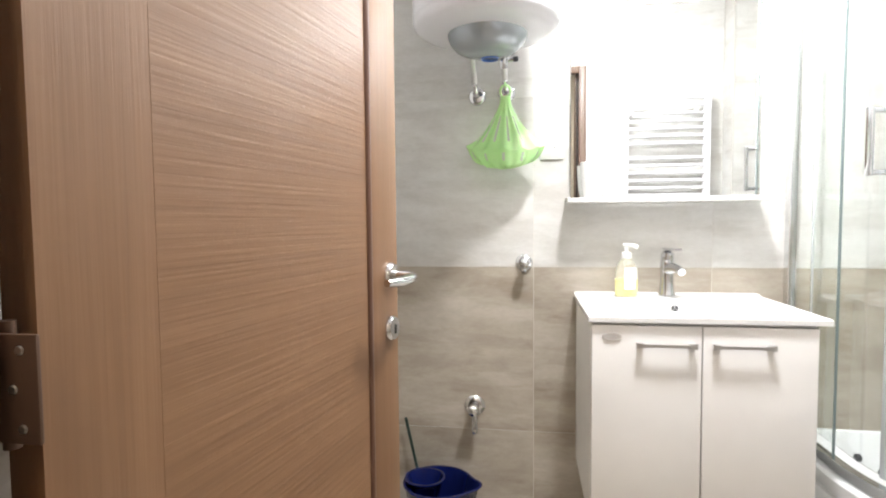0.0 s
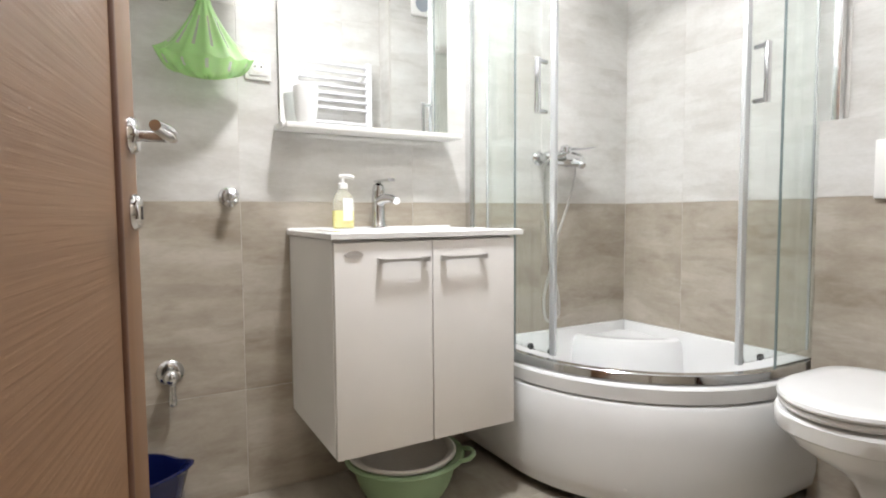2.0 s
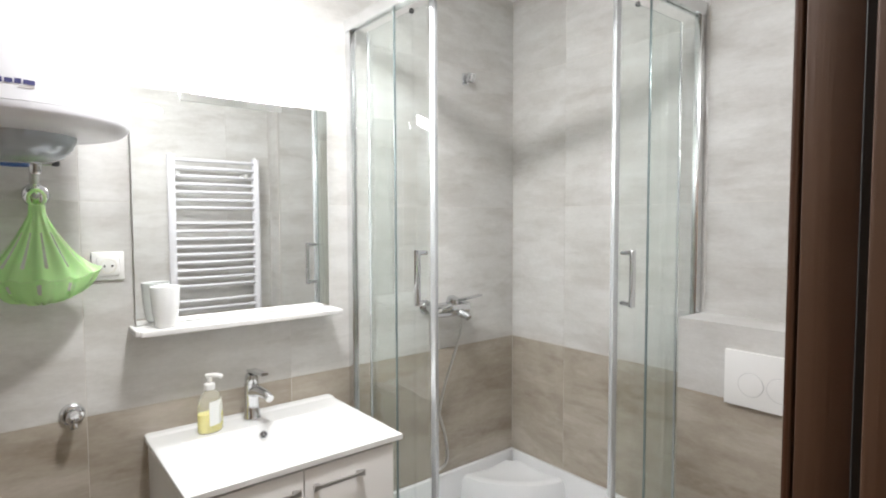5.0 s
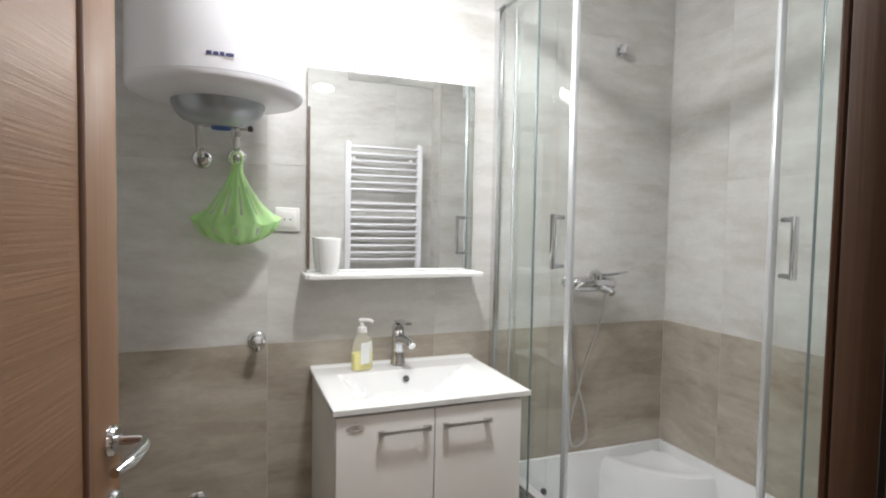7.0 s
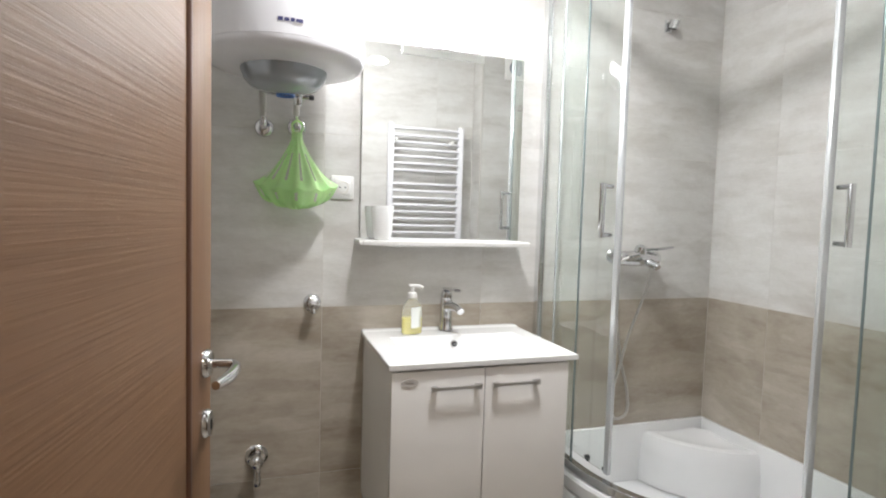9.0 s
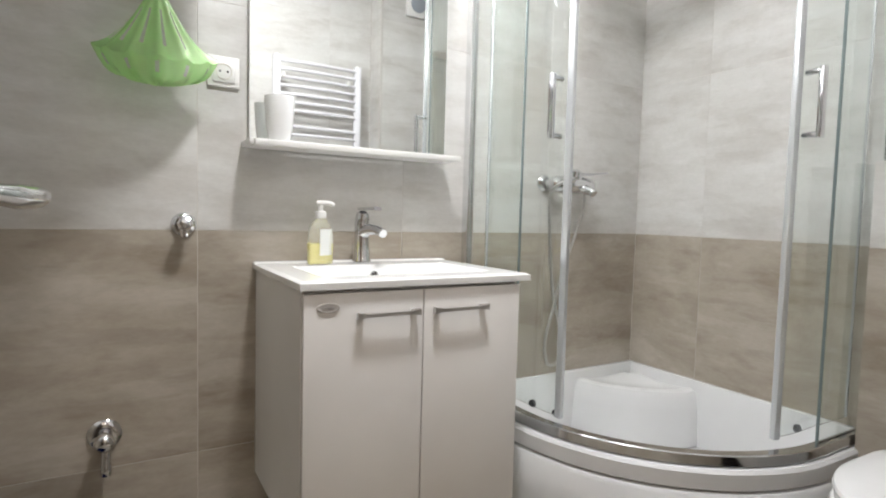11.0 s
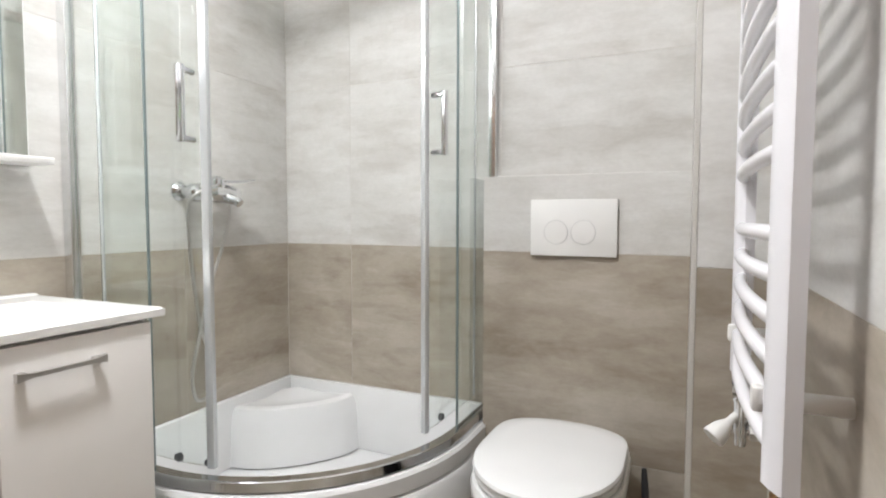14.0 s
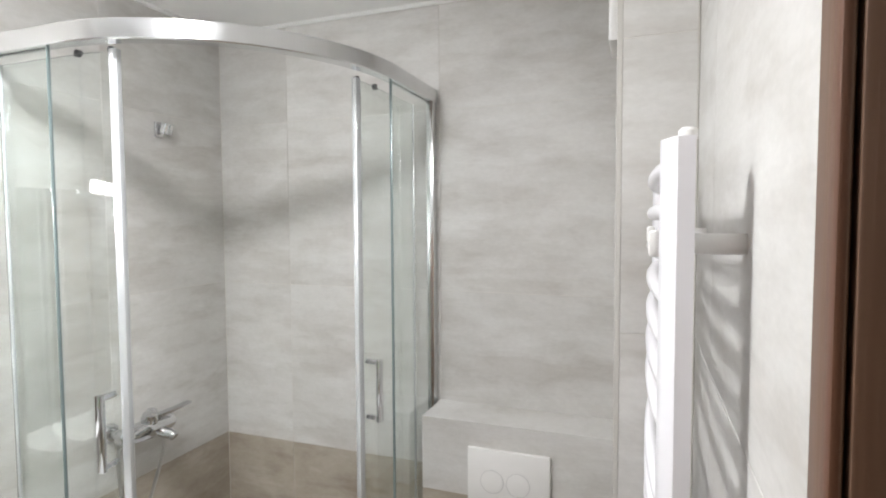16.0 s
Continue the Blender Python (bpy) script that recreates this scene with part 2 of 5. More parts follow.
def lathe(profile, m=None, seg=32, bm=None):
    """Turns a profile of (radius, height) about z, then moves it by m."""
    b = bmesh.new()
    rings = []
    for r, z in profile:
        if r < 1e-5:
            rings.append([b.verts.new((0, 0, z))])
        else:
            rings.append([b.verts.new((r * math.cos(2 * math.pi * i / seg), r * math.sin(2 * math.pi * i / seg), z)) for i in range(seg)])
    for a, c in zip(rings, rings[1:]):
        for i in range(seg):
            j = (i + 1) % seg
            if len(a) == 1 and len(c) > 1:
                b.faces.new((a[0], c[i], c[j]))
            elif len(c) == 1 and len(a) > 1:
                b.faces.new((a[i], a[j], c[0]))
            elif len(a) > 1:
                b.faces.new((a[i], a[j], c[j], c[i]))
    if m is not None:
        b.transform(m)
    return b if bm is None else join(bm, b)


def loft(rings, caps=True, closed=True):
    """Skins a list of equal rings of points."""
    b = bmesh.new()
    vs = [[b.verts.new(p) for p in r] for r in rings]
    n = len(vs[0])
    for a, c in zip(vs, vs[1:]):
        for i in range(n if closed else n - 1):
            j = (i + 1) % n
            b.faces.new((a[i], a[j], c[j], c[i]))
    if caps:
        b.faces.new(vs[0][::-1])
        b.faces.new(vs[-1])
    return b


def tube(path, radius, seg=10, caps=True):
    """A round bar along a path; radius may be one number or one for each point."""
    pts = [Vector(p) for p in path]
    rad = radius if isinstance(radius, (list, tuple)) else [radius] * len(pts)
    up = None
    rings = []
    for i, p in enumerate(pts):
        d = (pts[min(i + 1, len(pts) - 1)] - pts[max(i - 1, 0)]).normalized()
        if up is None:
            up = d.orthogonal().normalized()
        up = (up - d * up.dot(d)).normalized()
        side = d.cross(up)
        rings.append([p + (up * math.cos(2 * math.pi * k / seg) + side * math.sin(2 * math.pi * k / seg)) * rad[i] for k in range(seg)])
    return loft(rings, caps)


def spline(points, n=8):
    """A smooth path through the points (Catmull-Rom)."""
    p = [Vector(q) for q in points]
    p = [p[0] * 2 - p[1]] + p + [p[-1] * 2 - p[-2]]
    out = []
    for i in range(1, len(p) - 2):
        for k in range(n):
            s = k / n
            out.append(0.5 * ((2 * p[i]) + (p[i + 1] - p[i - 1]) * s + (2 * p[i - 1] - 5 * p[i] + 4 * p[i + 1] - p[i + 2]) * s * s + (3 * p[i] - p[i - 1] - 3 * p[i + 1] + p[i + 2]) * s ** 3))
    out.append(p[-2])
    return out


def structure(name, bm, mat, label, category, smooth=False):
    return tagged(part(name, bm, mat, None, "", smooth), label, category, "", "structure")


def on_back(x, z, off=0.0):
    """The pose of a rosette on the back wall: local z points out of the wall."""
    return pose(x, YB - off, z, 90, 0, 0)


ROSETTE = [(0.0, 0.0), (0.027, 0.0), (0.027, 0.003), (0.023, 0.009), (0.015, 0.012), (0.0, 0.012)]

# ---- structure ----
T = 0.009   # tile thickness
G = 0.0012  # depth of the joints
wall_back = structure("wall_north", box(XL - 0.1, XR + 0.1, YB + G, YB + 0.12, 0, ZC), GROUT, "tiled wall behind the vanity, light grey above taupe tiles", "wall")
wall_right = structure("wall_east", box(XR + G, XR + 0.12, YD - 0.1, YB + G, 0, ZC), GROUT, "tiled shower wall, light grey above taupe tiles", "wall")
wall_left = structure("wall_west", box(XL - 0.12, XL - G, YD - 0.2, YB + G, 0, ZC), GROUT, "tiled wall behind the open door", "wall")
DX0, DX1, DZ = -0.105, 0.656, 2.06     # hole in the door wall
bm = box(XL - 0.1, DX0, 0.36, YD - G, 0, ZC)
box(DX1, XR + 0.1, 0.36, YD - G, 0, ZC, bm=bm)
box(DX0, DX1, 0.36, YD - G, DZ, ZC, bm=bm)
wall_door = structure("wall_south", bm, GROUT, "tiled wall with the doorway and the towel radiator", "wall")
cistern_box = structure("cistern_boxing", box(XBOX + G, XR + G, YBOX0, YBOX1 - G, 0, ZBOX - G), GROUT, "tiled half-height boxing that hides the toilet cistern", "wall boxing")
pillar = structure("pillar", box(XPIL + G, XR + G, YD - G, YBOX0 - G, 0, ZC), GROUT, "tiled full-height pipe shaft beside the toilet", "pillar")
floor = structure("floor", box(XL - 0.1, XR + 0.1, 0.44, YB + 0.1, -0.1, -0.0004), FLOOR_GROUT, "bathroom floor of taupe cement-look tiles with pale grout", "floor")
ceiling = structure("ceiling", box(XL - 0.1, XR + 0.1, 0.36, YB + 0.1, ZC, ZC + 0.1), PLASTER, "plain off-white painted ceiling", "ceiling")
structure("trim", tube([(XL, YB - 0.006, ZC - 0.006), (XR - 0.006, YB - 0.006, ZC - 0.006), (XR - 0.006, YBOX0, ZC - 0.006)], 0.008, 8), SILICONE, "white sealant line along the ceiling edge", "trim", True)
# the dark hall behind the doorway
bm = box(-1.2, 1.9, -1.5, -1.4, 0, ZC)
box(-1.3, -1.2, -1.5, 0.36, 0, ZC, bm=bm)
box(1.9, 2.0, -1.5, 0.36, 0, ZC, bm=bm)
box(-1.3, DX0 - 0.001, 0.352, 0.359, 0, ZC, bm=bm)
box(DX1 + 0.001, 2.0, 0.352, 0.359, 0, ZC, bm=bm)
box(DX0 - 0.001, DX1 + 0.001, 0.352, 0.359, DZ, ZC, bm=bm)
structure("wall_hall", bm, HALL_PAINT, "plain painted hall walls", "wall")
structure("floor_hall", box(-1.3, 2.0, -1.5, 0.44, -0.1, -0.004), TILE_FLOOR, "hall floor", "floor")
structure("ceiling_hall", box(-1.3, 2.0, -1.5, 0.36, ZC, ZC + 0.1), PLASTER, "plain hall ceiling", "ceiling")


# ---- door and its frame ----
def wood_bar(name, x0, x1, y0, y1, z0, z1, mat, parent, bevel=0.003, label=""):
    return part(name, box(x0, x1, y0, y1, z0, z1, bevel, 2), mat, parent, label, True)


frame_thing = tagged(new("door_frame"), "dark brown wood-look door frame with a black seal", "door frame", "", "structure")
JX0, JX1 = -0.070, 0.619      # clear faces of the lining
for sx, jx, face in ((1, JX1, 1), (-1, JX0, -1)):
    a, b = sorted((jx, jx + sx * 0.035))
    wood_bar("jamb", a, b, 0.470, 0.502, 0, DZ - 0.02, FRAME_V, frame_thing)
    wood_bar("jamb_panel", min(a, b) + (0.004 if sx > 0 else 0), max(a, b) - (0 if sx > 0 else 0.004), 0.330, 0.462, 0, DZ - 0.02, FRAME_H, frame_thing, 0.002)
    xb = jx + sx * 0.003
    part("bead", tube([(xb, 0.466, 0), (xb, 0.466, DZ - 0.02)], 0.0055, 8), WOOD_BEAD, frame_thing, "reddish rounded bead")
    a, b = sorted((jx + sx * 0.015, jx + sx * 0.035))
    wood_bar("rebate", a, b, 0.507, 0.5475, 0, DZ - 0.02, FRAME_V, frame_thing, 0.002)
    a, b = sorted((jx + sx * 0.004, jx + sx * 0.022))
    part("seal", box(a, b, 0.5005, 0.5085, 0, DZ - 0.02, 0.001, 1), RUBBER, frame_thing, "black rubber seal", False)
    # architrave on the bathroom side
    a, b = sorted((jx + sx * 0.017, jx + sx * 0.062))
    wood_bar("architrave", a, b, YD + 0.001, YD + 0.007, 0, DZ + 0.012, FRAME_V, frame_thing, 0.004)
    a, b = sorted((jx + sx * 0.017, jx + sx * 0.031))
    wood_bar("architrave_lip", a, b, YD + 0.002, YD + 0.0085, 0, DZ - 0.01, WOOD_BEAD, frame_thing, 0.002)
wood_bar("head", JX0 - 0.035, JX1 + 0.035, 0.470, 0.5475, DZ - 0.02, DZ + 0.02, FRAME_V, frame_thing)
wood_bar("head_architrave", JX0 - 0.017, JX1 + 0.017, YD + 0.001, YD + 0.0065, DZ - 0.033, DZ + 0.012, FRAME_V, frame_thing)
part("strike_plate", box(JX1 + 0.010, JX1 + 0.017, 0.530, 0.5480, 0.80, 0.96, 0.002, 1), HINGE_BROWN, frame_thing, "dark metal strike plate")

# the leaf stands open; built closed along local x, then turned about the hinge
HINGE = (-0.079, 0.590)
LEAF_W, LEAF_H, LEAF_T = 0.712, 2.02, 0.040
LEAF_M = pose(HINGE[0], HINGE[1], 0.012, 0, 0, 79.86)
door = new("door_1")
tagged(door, "dark brown wood-grain interior door standing open into the bathroom", "door", "", "structure")
door.matrix_world = LEAF_M
bpy.context.view_layer.update()


def leaf_part(name, bm, mat, label="", parent=None, smooth=True):
    bm.transform(LEAF_M)
    return part(name, bm, mat, parent or door, label, smooth)


S = 0.118
leaf_part("stile", box(0, S, 0, LEAF_T, 0, LEAF_H, 0.0003, 1), WOOD_V)
leaf_part("stile", box(LEAF_W - S, LEAF_W, 0, LEAF_T, 0, LEAF_H, 0.003), WOOD_V)
leaf_part("panel", box(S + 0.0001, LEAF_W - S - 0.016, 0.0003, LEAF_T - 0.001, 0, LEAF_H - 0.002, 0.0004, 1), WOOD_H)
leaf_part("bead", tube([(LEAF_W - S - 0.008, 0.002, 0.001), (LEAF_W - S - 0.008, 0.002, LEAF_H - 0.003)], 0.0075, 10), WOOD_BEAD, "darker rounded bead strip")
leaf_part("bead_back", box(LEAF_W - S - 0.0155, LEAF_W - S - 0.0005, 0.006, LEAF_T - 0.003, 0.001, LEAF_H - 0.003), WOOD_BEAD, "", None, False)
# local -y is the hall face
RX = LEAF_W - 0.040
for z0, lever in ((1.000, True), (0.895, False)):
    ros = lathe([(0, 0), (0.025, 0), (0.025, 0.005), (0.021, 0.011), (0, 0.012)], pose(RX, 0, z0, 90, 0, 0), 28)
    r_ob = leaf_part("rosette", ros, CHROME, "polished chrome rosette")
    if lever:
        path = spline([(RX, -0.008, z0), (RX, -0.040, z0), (RX - 0.004, -0.050, z0 - 0.001), (RX - 0.022, -0.056, z0 - 0.003), (RX - 0.070, -0.056, z0 - 0.004), (RX - 0.118, -0.049, z0 - 0.002)], 6)
        n = len(path)
        leaf_part("lever", tube(path, [0.0080 if i < n * 0.4 else 0.0080 + 0.0022 * min(1, (i - n * 0.4) / (n * 0.25)) - 0.004 * max(0, (i - n * 0.8) / (n * 0.2)) for i in range(n)], 14), CHROME, "curved chrome lever handle", r_ob)
    else:
        leaf_part("keyhole", box(RX - 0.003, RX + 0.003, -0.0128, -0.0115, z0 - 0.010, z0 + 0.008, 0.001, 1), BLACK, "dark keyhole", r_ob, False)
for hz in (0.28, 0.995, 1.74):
    hg = part("hinge", box(-0.114, -0.0560, 0.5660, 0.5700, hz - 0.042, hz + 0.042, 0.0015, 2), HINGE_BROWN, frame_thing, "brown metal hinge plate with three screws")
    part("hinge_leaf", lathe([(0, 0), (0.0065, 0), (0.0065, 0.10), (0, 0.10)], pose(-0.093, 0.5775, hz - 0.05), 14), HINGE_BROWN, hg)
    for k, (dx, dz) in enumerate(((0.004, 0.030), (-0.003, 0.0), (0.004, -0.030))):
        part("screw", lathe([(0, 0), (0.0038, 0), (0.003, 0.0015), (0, 0.0017)], pose(-0.0745 + dx, 0.5660, hz + dz, 90, 0, 0), 10), SCREW, hg)


# ---- vanity ----
VX0, VX1, VY, VZ0, VZ1 = 0.480, 1.049, 1.748, 0.258, 0.836
vanity = thing("vanity_cabinet", "white lacquered wall-hung vanity cabinet with two doors", "cabinet", (0.765, 1.97, VZ0))
for x in (VX0, VX1 - 0.016):
    part("side_panel", box(x, x + 0.016, VY, YB - 0.001, VZ0, VZ1, 0.001, 1), MELAMINE, vanity, "", False)
part("bottom_panel", box(VX0 + 0.016, VX1 - 0.016, VY + 0.001, YB - 0.021, VZ0, VZ0 + 0.016, 0.001, 1), MELAMINE, vanity, "", False)
part("back_panel", box(VX0 + 0.016, VX1 - 0.016, YB - 0.02, YB - 0.002, VZ0, VZ1 - 0.001), MELAMINE, vanity, "", False)
part("front_rail", box(VX0 + 0.016, VX1 - 0.016, VY + 0.001, VY + 0.06, VZ1 - 0.017, VZ1 - 0.001), MELAMINE, vanity, "", False)
for x0, x1, hx0, hx1, emblem in ((VX0 + 0.001, 0.7637, 0.594, 0.749, True), (0.7667, VX1 - 0.001, 0.786, 0.941, False)):
    d = part("door", box(x0, x1, VY - 0.018, VY - 0.001, VZ0 - 0.001, VZ1 - 0.007, 0.0016, 2), LACQUER, vanity)
    hz, hy = 0.779, VY - 0.018
    bm = bmesh.new()
    rings = []
    for k in range(13):
        s = k / 12
        edge = abs(s - 0.5) * 2
        half = 0.0038 + 0.0042 * max(0, (edge - 0.72) / 0.28)
        thick = 0.0035 + 0.0015 * max(0, (edge - 0.72) / 0.28)
        x = hx0 + (hx1 - hx0) * s
        y = hy - 0.017 + 0.003 * edge ** 4
        rings.append([(x, y - thick, hz - half), (x, y + thick, hz - half), (x, y + thick, hz + half), (x, y - thick, hz + half)])
    join(bm, loft(rings))
    for hx in (hx0 + 0.012, hx1 - 0.012):
        join(bm, box(hx - 0.008, hx + 0.008, hy - 0.017, hy + 0.0005, hz - 0.006, hz + 0.006, 0.002, 2))
    part("handle", bm, HANDLE_GREY, d, "brushed metal bar handle")
    if emblem:
        bm = lathe([(0, 0), (0.026, 0), (0.026, 0.0012), (0.023, 0.003), (0.018, 0.0024), (0, 0.0024)], pose(0.533, hy, 0.799, 90, 0, 0) @ Matrix.Diagonal((1, 0.40, 1, 1)), 32)
        em = part("emblem", bm, LOGO_GREY, d, "small oval metallic badge")
        part("badge_mark", box(0.520, 0.546, hy - 0.0034, hy - 0.0022, 0.7975, 0.8005), HANDLE_GREY, em, "", False)

# ceramic top with its sunken bowl
TX0, TX1, TY0, TZ = 0.471, 1.077, 1.722, 0.857
washbasin = thing("washbasin", "white ceramic washbasin top with a shallow rectangular bowl", "washbasin", (0.774, 1.96, TZ - 0.02))
NX, NY = 84, 72
BX0, BX1, BY0, BY1 = 0.545, 1.003, 1.804, 2.058


def basin_depth(x, y):
    """Depth of the bowl: a steep flat back, long sloping sides, a steeper front."""
    def soft(v, k=0.16):
        v = max(0.0, v)
        return v if v < 1 - k else min(1.0, 1 - (1 + k - min(v, 1 + k)) ** 2 / (4 * k))
    sides = min((x - BX0) / 0.108, (BX1 - x) / 0.150)
    ends = min((BY1 - y) / 0.026, (y - BY0) / 0.075)
    return 0.086 * min(soft(sides), soft(ends)) * (0.93 + 0.07 * (y - BY0) / (BY1 - BY0))


bm = bmesh.new()
grid = [[bm.verts.new((TX0 + (TX1 - TX0) * i / NX, TY0 + (YB - 0.002 - TY0) * j / NY, 0)) for j in range(NY + 1)] for i in range(NX + 1)]
for col in grid:
    for v in col:
        e = min(v.co.x - TX0, TX1 - v.co.x, v.co.y - TY0)
        v.co.z = TZ - basin_depth(v.co.x, v.co.y) - (0.004 if e < 0.003 else 0.0) + (0.004 if v.co.y > YB - 0.028 else 0)
for i in range(NX):
    for j in range(NY):
        bm.faces.new((grid[i][j], grid[i + 1][j], grid[i + 1][j + 1], grid[i][j + 1]))
ring = [grid[i][0] for i in range(NX + 1)] + [grid[NX][j] for j in range(1, NY + 1)] + [grid[i][NY] for i in range(NX - 1, -1, -1)] + [grid[0][j] for j in range(NY - 1, 0, -1)]
low = [bm.verts.new((v.co.x, v.co.y, TZ - 0.0185)) for v in ring]
n = len(ring)
for k in range(n):
    bm.faces.new((ring[k], low[k], low[(k + 1) % n], ring[(k + 1) % n]))
part("basin_top", bm, CERAMIC, washbasin)
ov = pose(0.775, 2.0462, 0.826, 72, 0, 0)
o1 = part("overflow_ring", lathe([(0.007, 0), (0.0125, 0), (0.0125, 0.003), (0.009, 0.004), (0.007, 0.001)], ov, 24), CHROME, washbasin, "chrome overflow ring")
part("overflow_hole", lathe([(0, 0.0015), (0.0085, 0.0015)], ov, 20), BLACK, o1, "", False)
for a in (90, 210, 330):
    spoke = box(0.0, 0.008, -0.0012, 0.0012, 0.001, 0.003)
    spoke.transform(ov @ pose(0, 0, 0, 0, 0, a))
    part("overflow_spoke", spoke, CHROME, o1, "", False)
part("drain", lathe([(0, 0.004), (0.020, 0.004), (0.026, 0.002), (0.030, 0.0)], pose(0.765, 1.960, 0.7735), 24), CHROME, washbasin, "chrome drain plug")

# basin tap
tap = thing("basin_tap", "chrome single-lever basin mixer tap", "tap", (0.770, 2.128, TZ + 0.003))
bm = lathe([(0, 0), (0.027, 0), (0.027, 0.004), (0.0245, 0.008), (0.0220, 0.05), (0.0225, 0.10), (0.0230, 0.112), (0, 0.114)], pose(0.770, 2.128, TZ + 0.003), 28)
part("body", bm, CHROME, tap)
sp = spline([(0.772, 2.120, 0.945), (0.775, 2.085, 0.955), (0.782, 2.040, 0.954), (0.786, 2.012, 0.946)], 5)
part("spout", tube(sp, [0.019, 0.0185, 0.018, 0.0175, 0.017, 0.0165, 0.016, 0.0155, 0.015, 0.0145, 0.014, 0.0135, 0.013, 0.013, 0.013, 0.012][:len(sp)], 16), CHROME, tap)
lv = part("lever", lathe([(0, 0), (0.021, 0), (0.0215, 0.014), (0.018, 0.030), (0.008, 0.036), (0, 0.036)], pose(0.770, 2.128, TZ + 0.116) @ pose(0, 0, 0, 8, 0, 0), 24), CHROME, tap)
part("lever_arm", loft([[(0.770 + dx + s * 0.012, 2.128 - s * 0.085, 1.000 + s * 0.006 + dz - 0.004 * s) for dx, dz in ((-0.015 + 0.004 * s, 0.010), (-0.015 + 0.004 * s, 0.018), (0.015 - 0.004 * s, 0.018), (0.015 - 0.004 * s, 0.010))] for s in (0.0, 0.25, 0.5, 0.75, 1.0)]), CHROME, lv)

# soap bottle
bx, by, bz = 0.634, 2.098, TZ + 0.0006
soap = thing("soap_dispenser", "clear pump bottle half full of yellow liquid soap on the basin", "soap bottle", (bx, by, bz))


def oval(profile, mx, my, m):
    return lathe([(r, z) for r, z in profile], m @ Matrix.Diagonal((mx, my, 1, 1)), 32)


turn = pose(bx, by, bz, 0, 0, 18) @ Matrix.Diagonal((1.14, 1.14, 1.0, 1))
shell = [(0, 0), (0.030, 0.0), (0.034, 0.004), (0.0345, 0.05), (0.033, 0.085), (0.027, 0.108), (0.016, 0.122), (0.012, 0.126), (0.012, 0.132)]
part("bottle", oval(shell, 1.0, 0.68, turn), CLEAR, soap, "clear plastic bottle").visible_shadow = False
part("liquid", oval([(0, 0.003), (0.030, 0.003), (0.0325, 0.006), (0.033, 0.05), (0.0328, 0.058), (0, 0.058)], 0.97, 0.64, turn), YELLOW, soap, "yellow liquid soap")
bm = bmesh.new()
rings = []
for k in range(13):
    a = radians(-52 + 104 * k / 12)
    rings.append([(0.0352 * math.sin(a), -0.0352 * 0.68 * math.cos(a) - 0.0006, z) for z in (0.026, 0.032, 0.092, 0.098)])
lb = loft(rings, False, False)
lb.transform(turn @ pose(0, 0, 0, 0, 0, 24))
part("label", lb, LABEL, soap, "white printed label")
cap = part("collar", lathe([(0, 0), (0.0155, 0), (0.0155, 0.016), (0.013, 0.019), (0.006, 0.020), (0.006, 0.036), (0, 0.036)], pose(bx, by, bz + 0.128), 22), PLASTIC, soap, "white pump collar")
part("nozzle", tube(spline([(bx - 0.010, by + 0.003, bz + 0.169), (bx, by, bz + 0.170), (bx + 0.022, by - 0.008, bz + 0.169), (bx + 0.034, by - 0.012, bz + 0.163)], 4), 0.0065, 12), PLASTIC, cap, "white pump nozzle")

# ---- mirror, shelf, lamp ----
mirror = thing("mirror", "frameless wall mirror with a white shelf along its foot", "mirror", (0.767, 2.18, 1.187))
part("backing", box(0.458, 1.076, 2.1785, YB - 0.0005, 1.187, 1.874), MELAMINE, mirror, "", False)
part("glass", box(0.458, 1.072, 2.1745, 2.1780, 1.188, 1.8745), MIRROR, mirror, "silvered mirror glass", False)
part("shelf", box(0.452, 1.072, 2.070, 2.174, 1.170, 1.186, 0.002, 2), MELAMINE, mirror, "white shelf board", True)
part("shelf_end", box(0.440, 0.4515, 2.080, YB - 0.0006, 1.172, 1.188, 0.003, 2), PLASTIC, mirror)
lamp = thing("mirror_lamp", "slim white LED bar lamp glowing above the mirror", "lamp", (0.768, 2.12, 1.885))
part("housing", box(0.606, 0.930, 2.1145, 2.124, 1.862, 1.912, 0.002, 2), PLASTIC, lamp)
part("diffuser", box(0.612, 0.924, 2.082, 2.114, 1.870, 1.904, 0.008, 3), LED, lamp, "glowing white diffuser")
part("arm", box(0.745, 0.791, 2.1245, YB - 0.0005, 1.888, 1.900, 0.002, 2), PLASTIC, lamp)
switch = thing("touch_switch", "white oval touch switch on the mirror glass", "switch", (0.51, 2.1745, 1.81))
part("plate", lathe([(0, 0), (0.034, 0), (0.034, 0.0015), (0.031, 0.003), (0, 0.003)], pose(0.510, 2.1743, 1.811, 90, 0, 0) @ Matrix.Diagonal((1, 0.42, 1, 1)), 32), SWITCH_GLOW, switch)
cup = thing("tumbler", "white glazed ceramic tumbler on the mirror shelf", "cup", (0.523, 2.112, 1.186))
part("body", lathe([(0, 0), (0.024, 0), (0.028, 0.003), (0.035, 0.045), (0.0395, 0.116), (0.0388, 0.118), (0.0370, 0.116), (0.0325, 0.045), (0.026, 0.008), (0, 0.006)], pose(0.523, 2.112, 1.1862), 36), CERAMIC, cup)

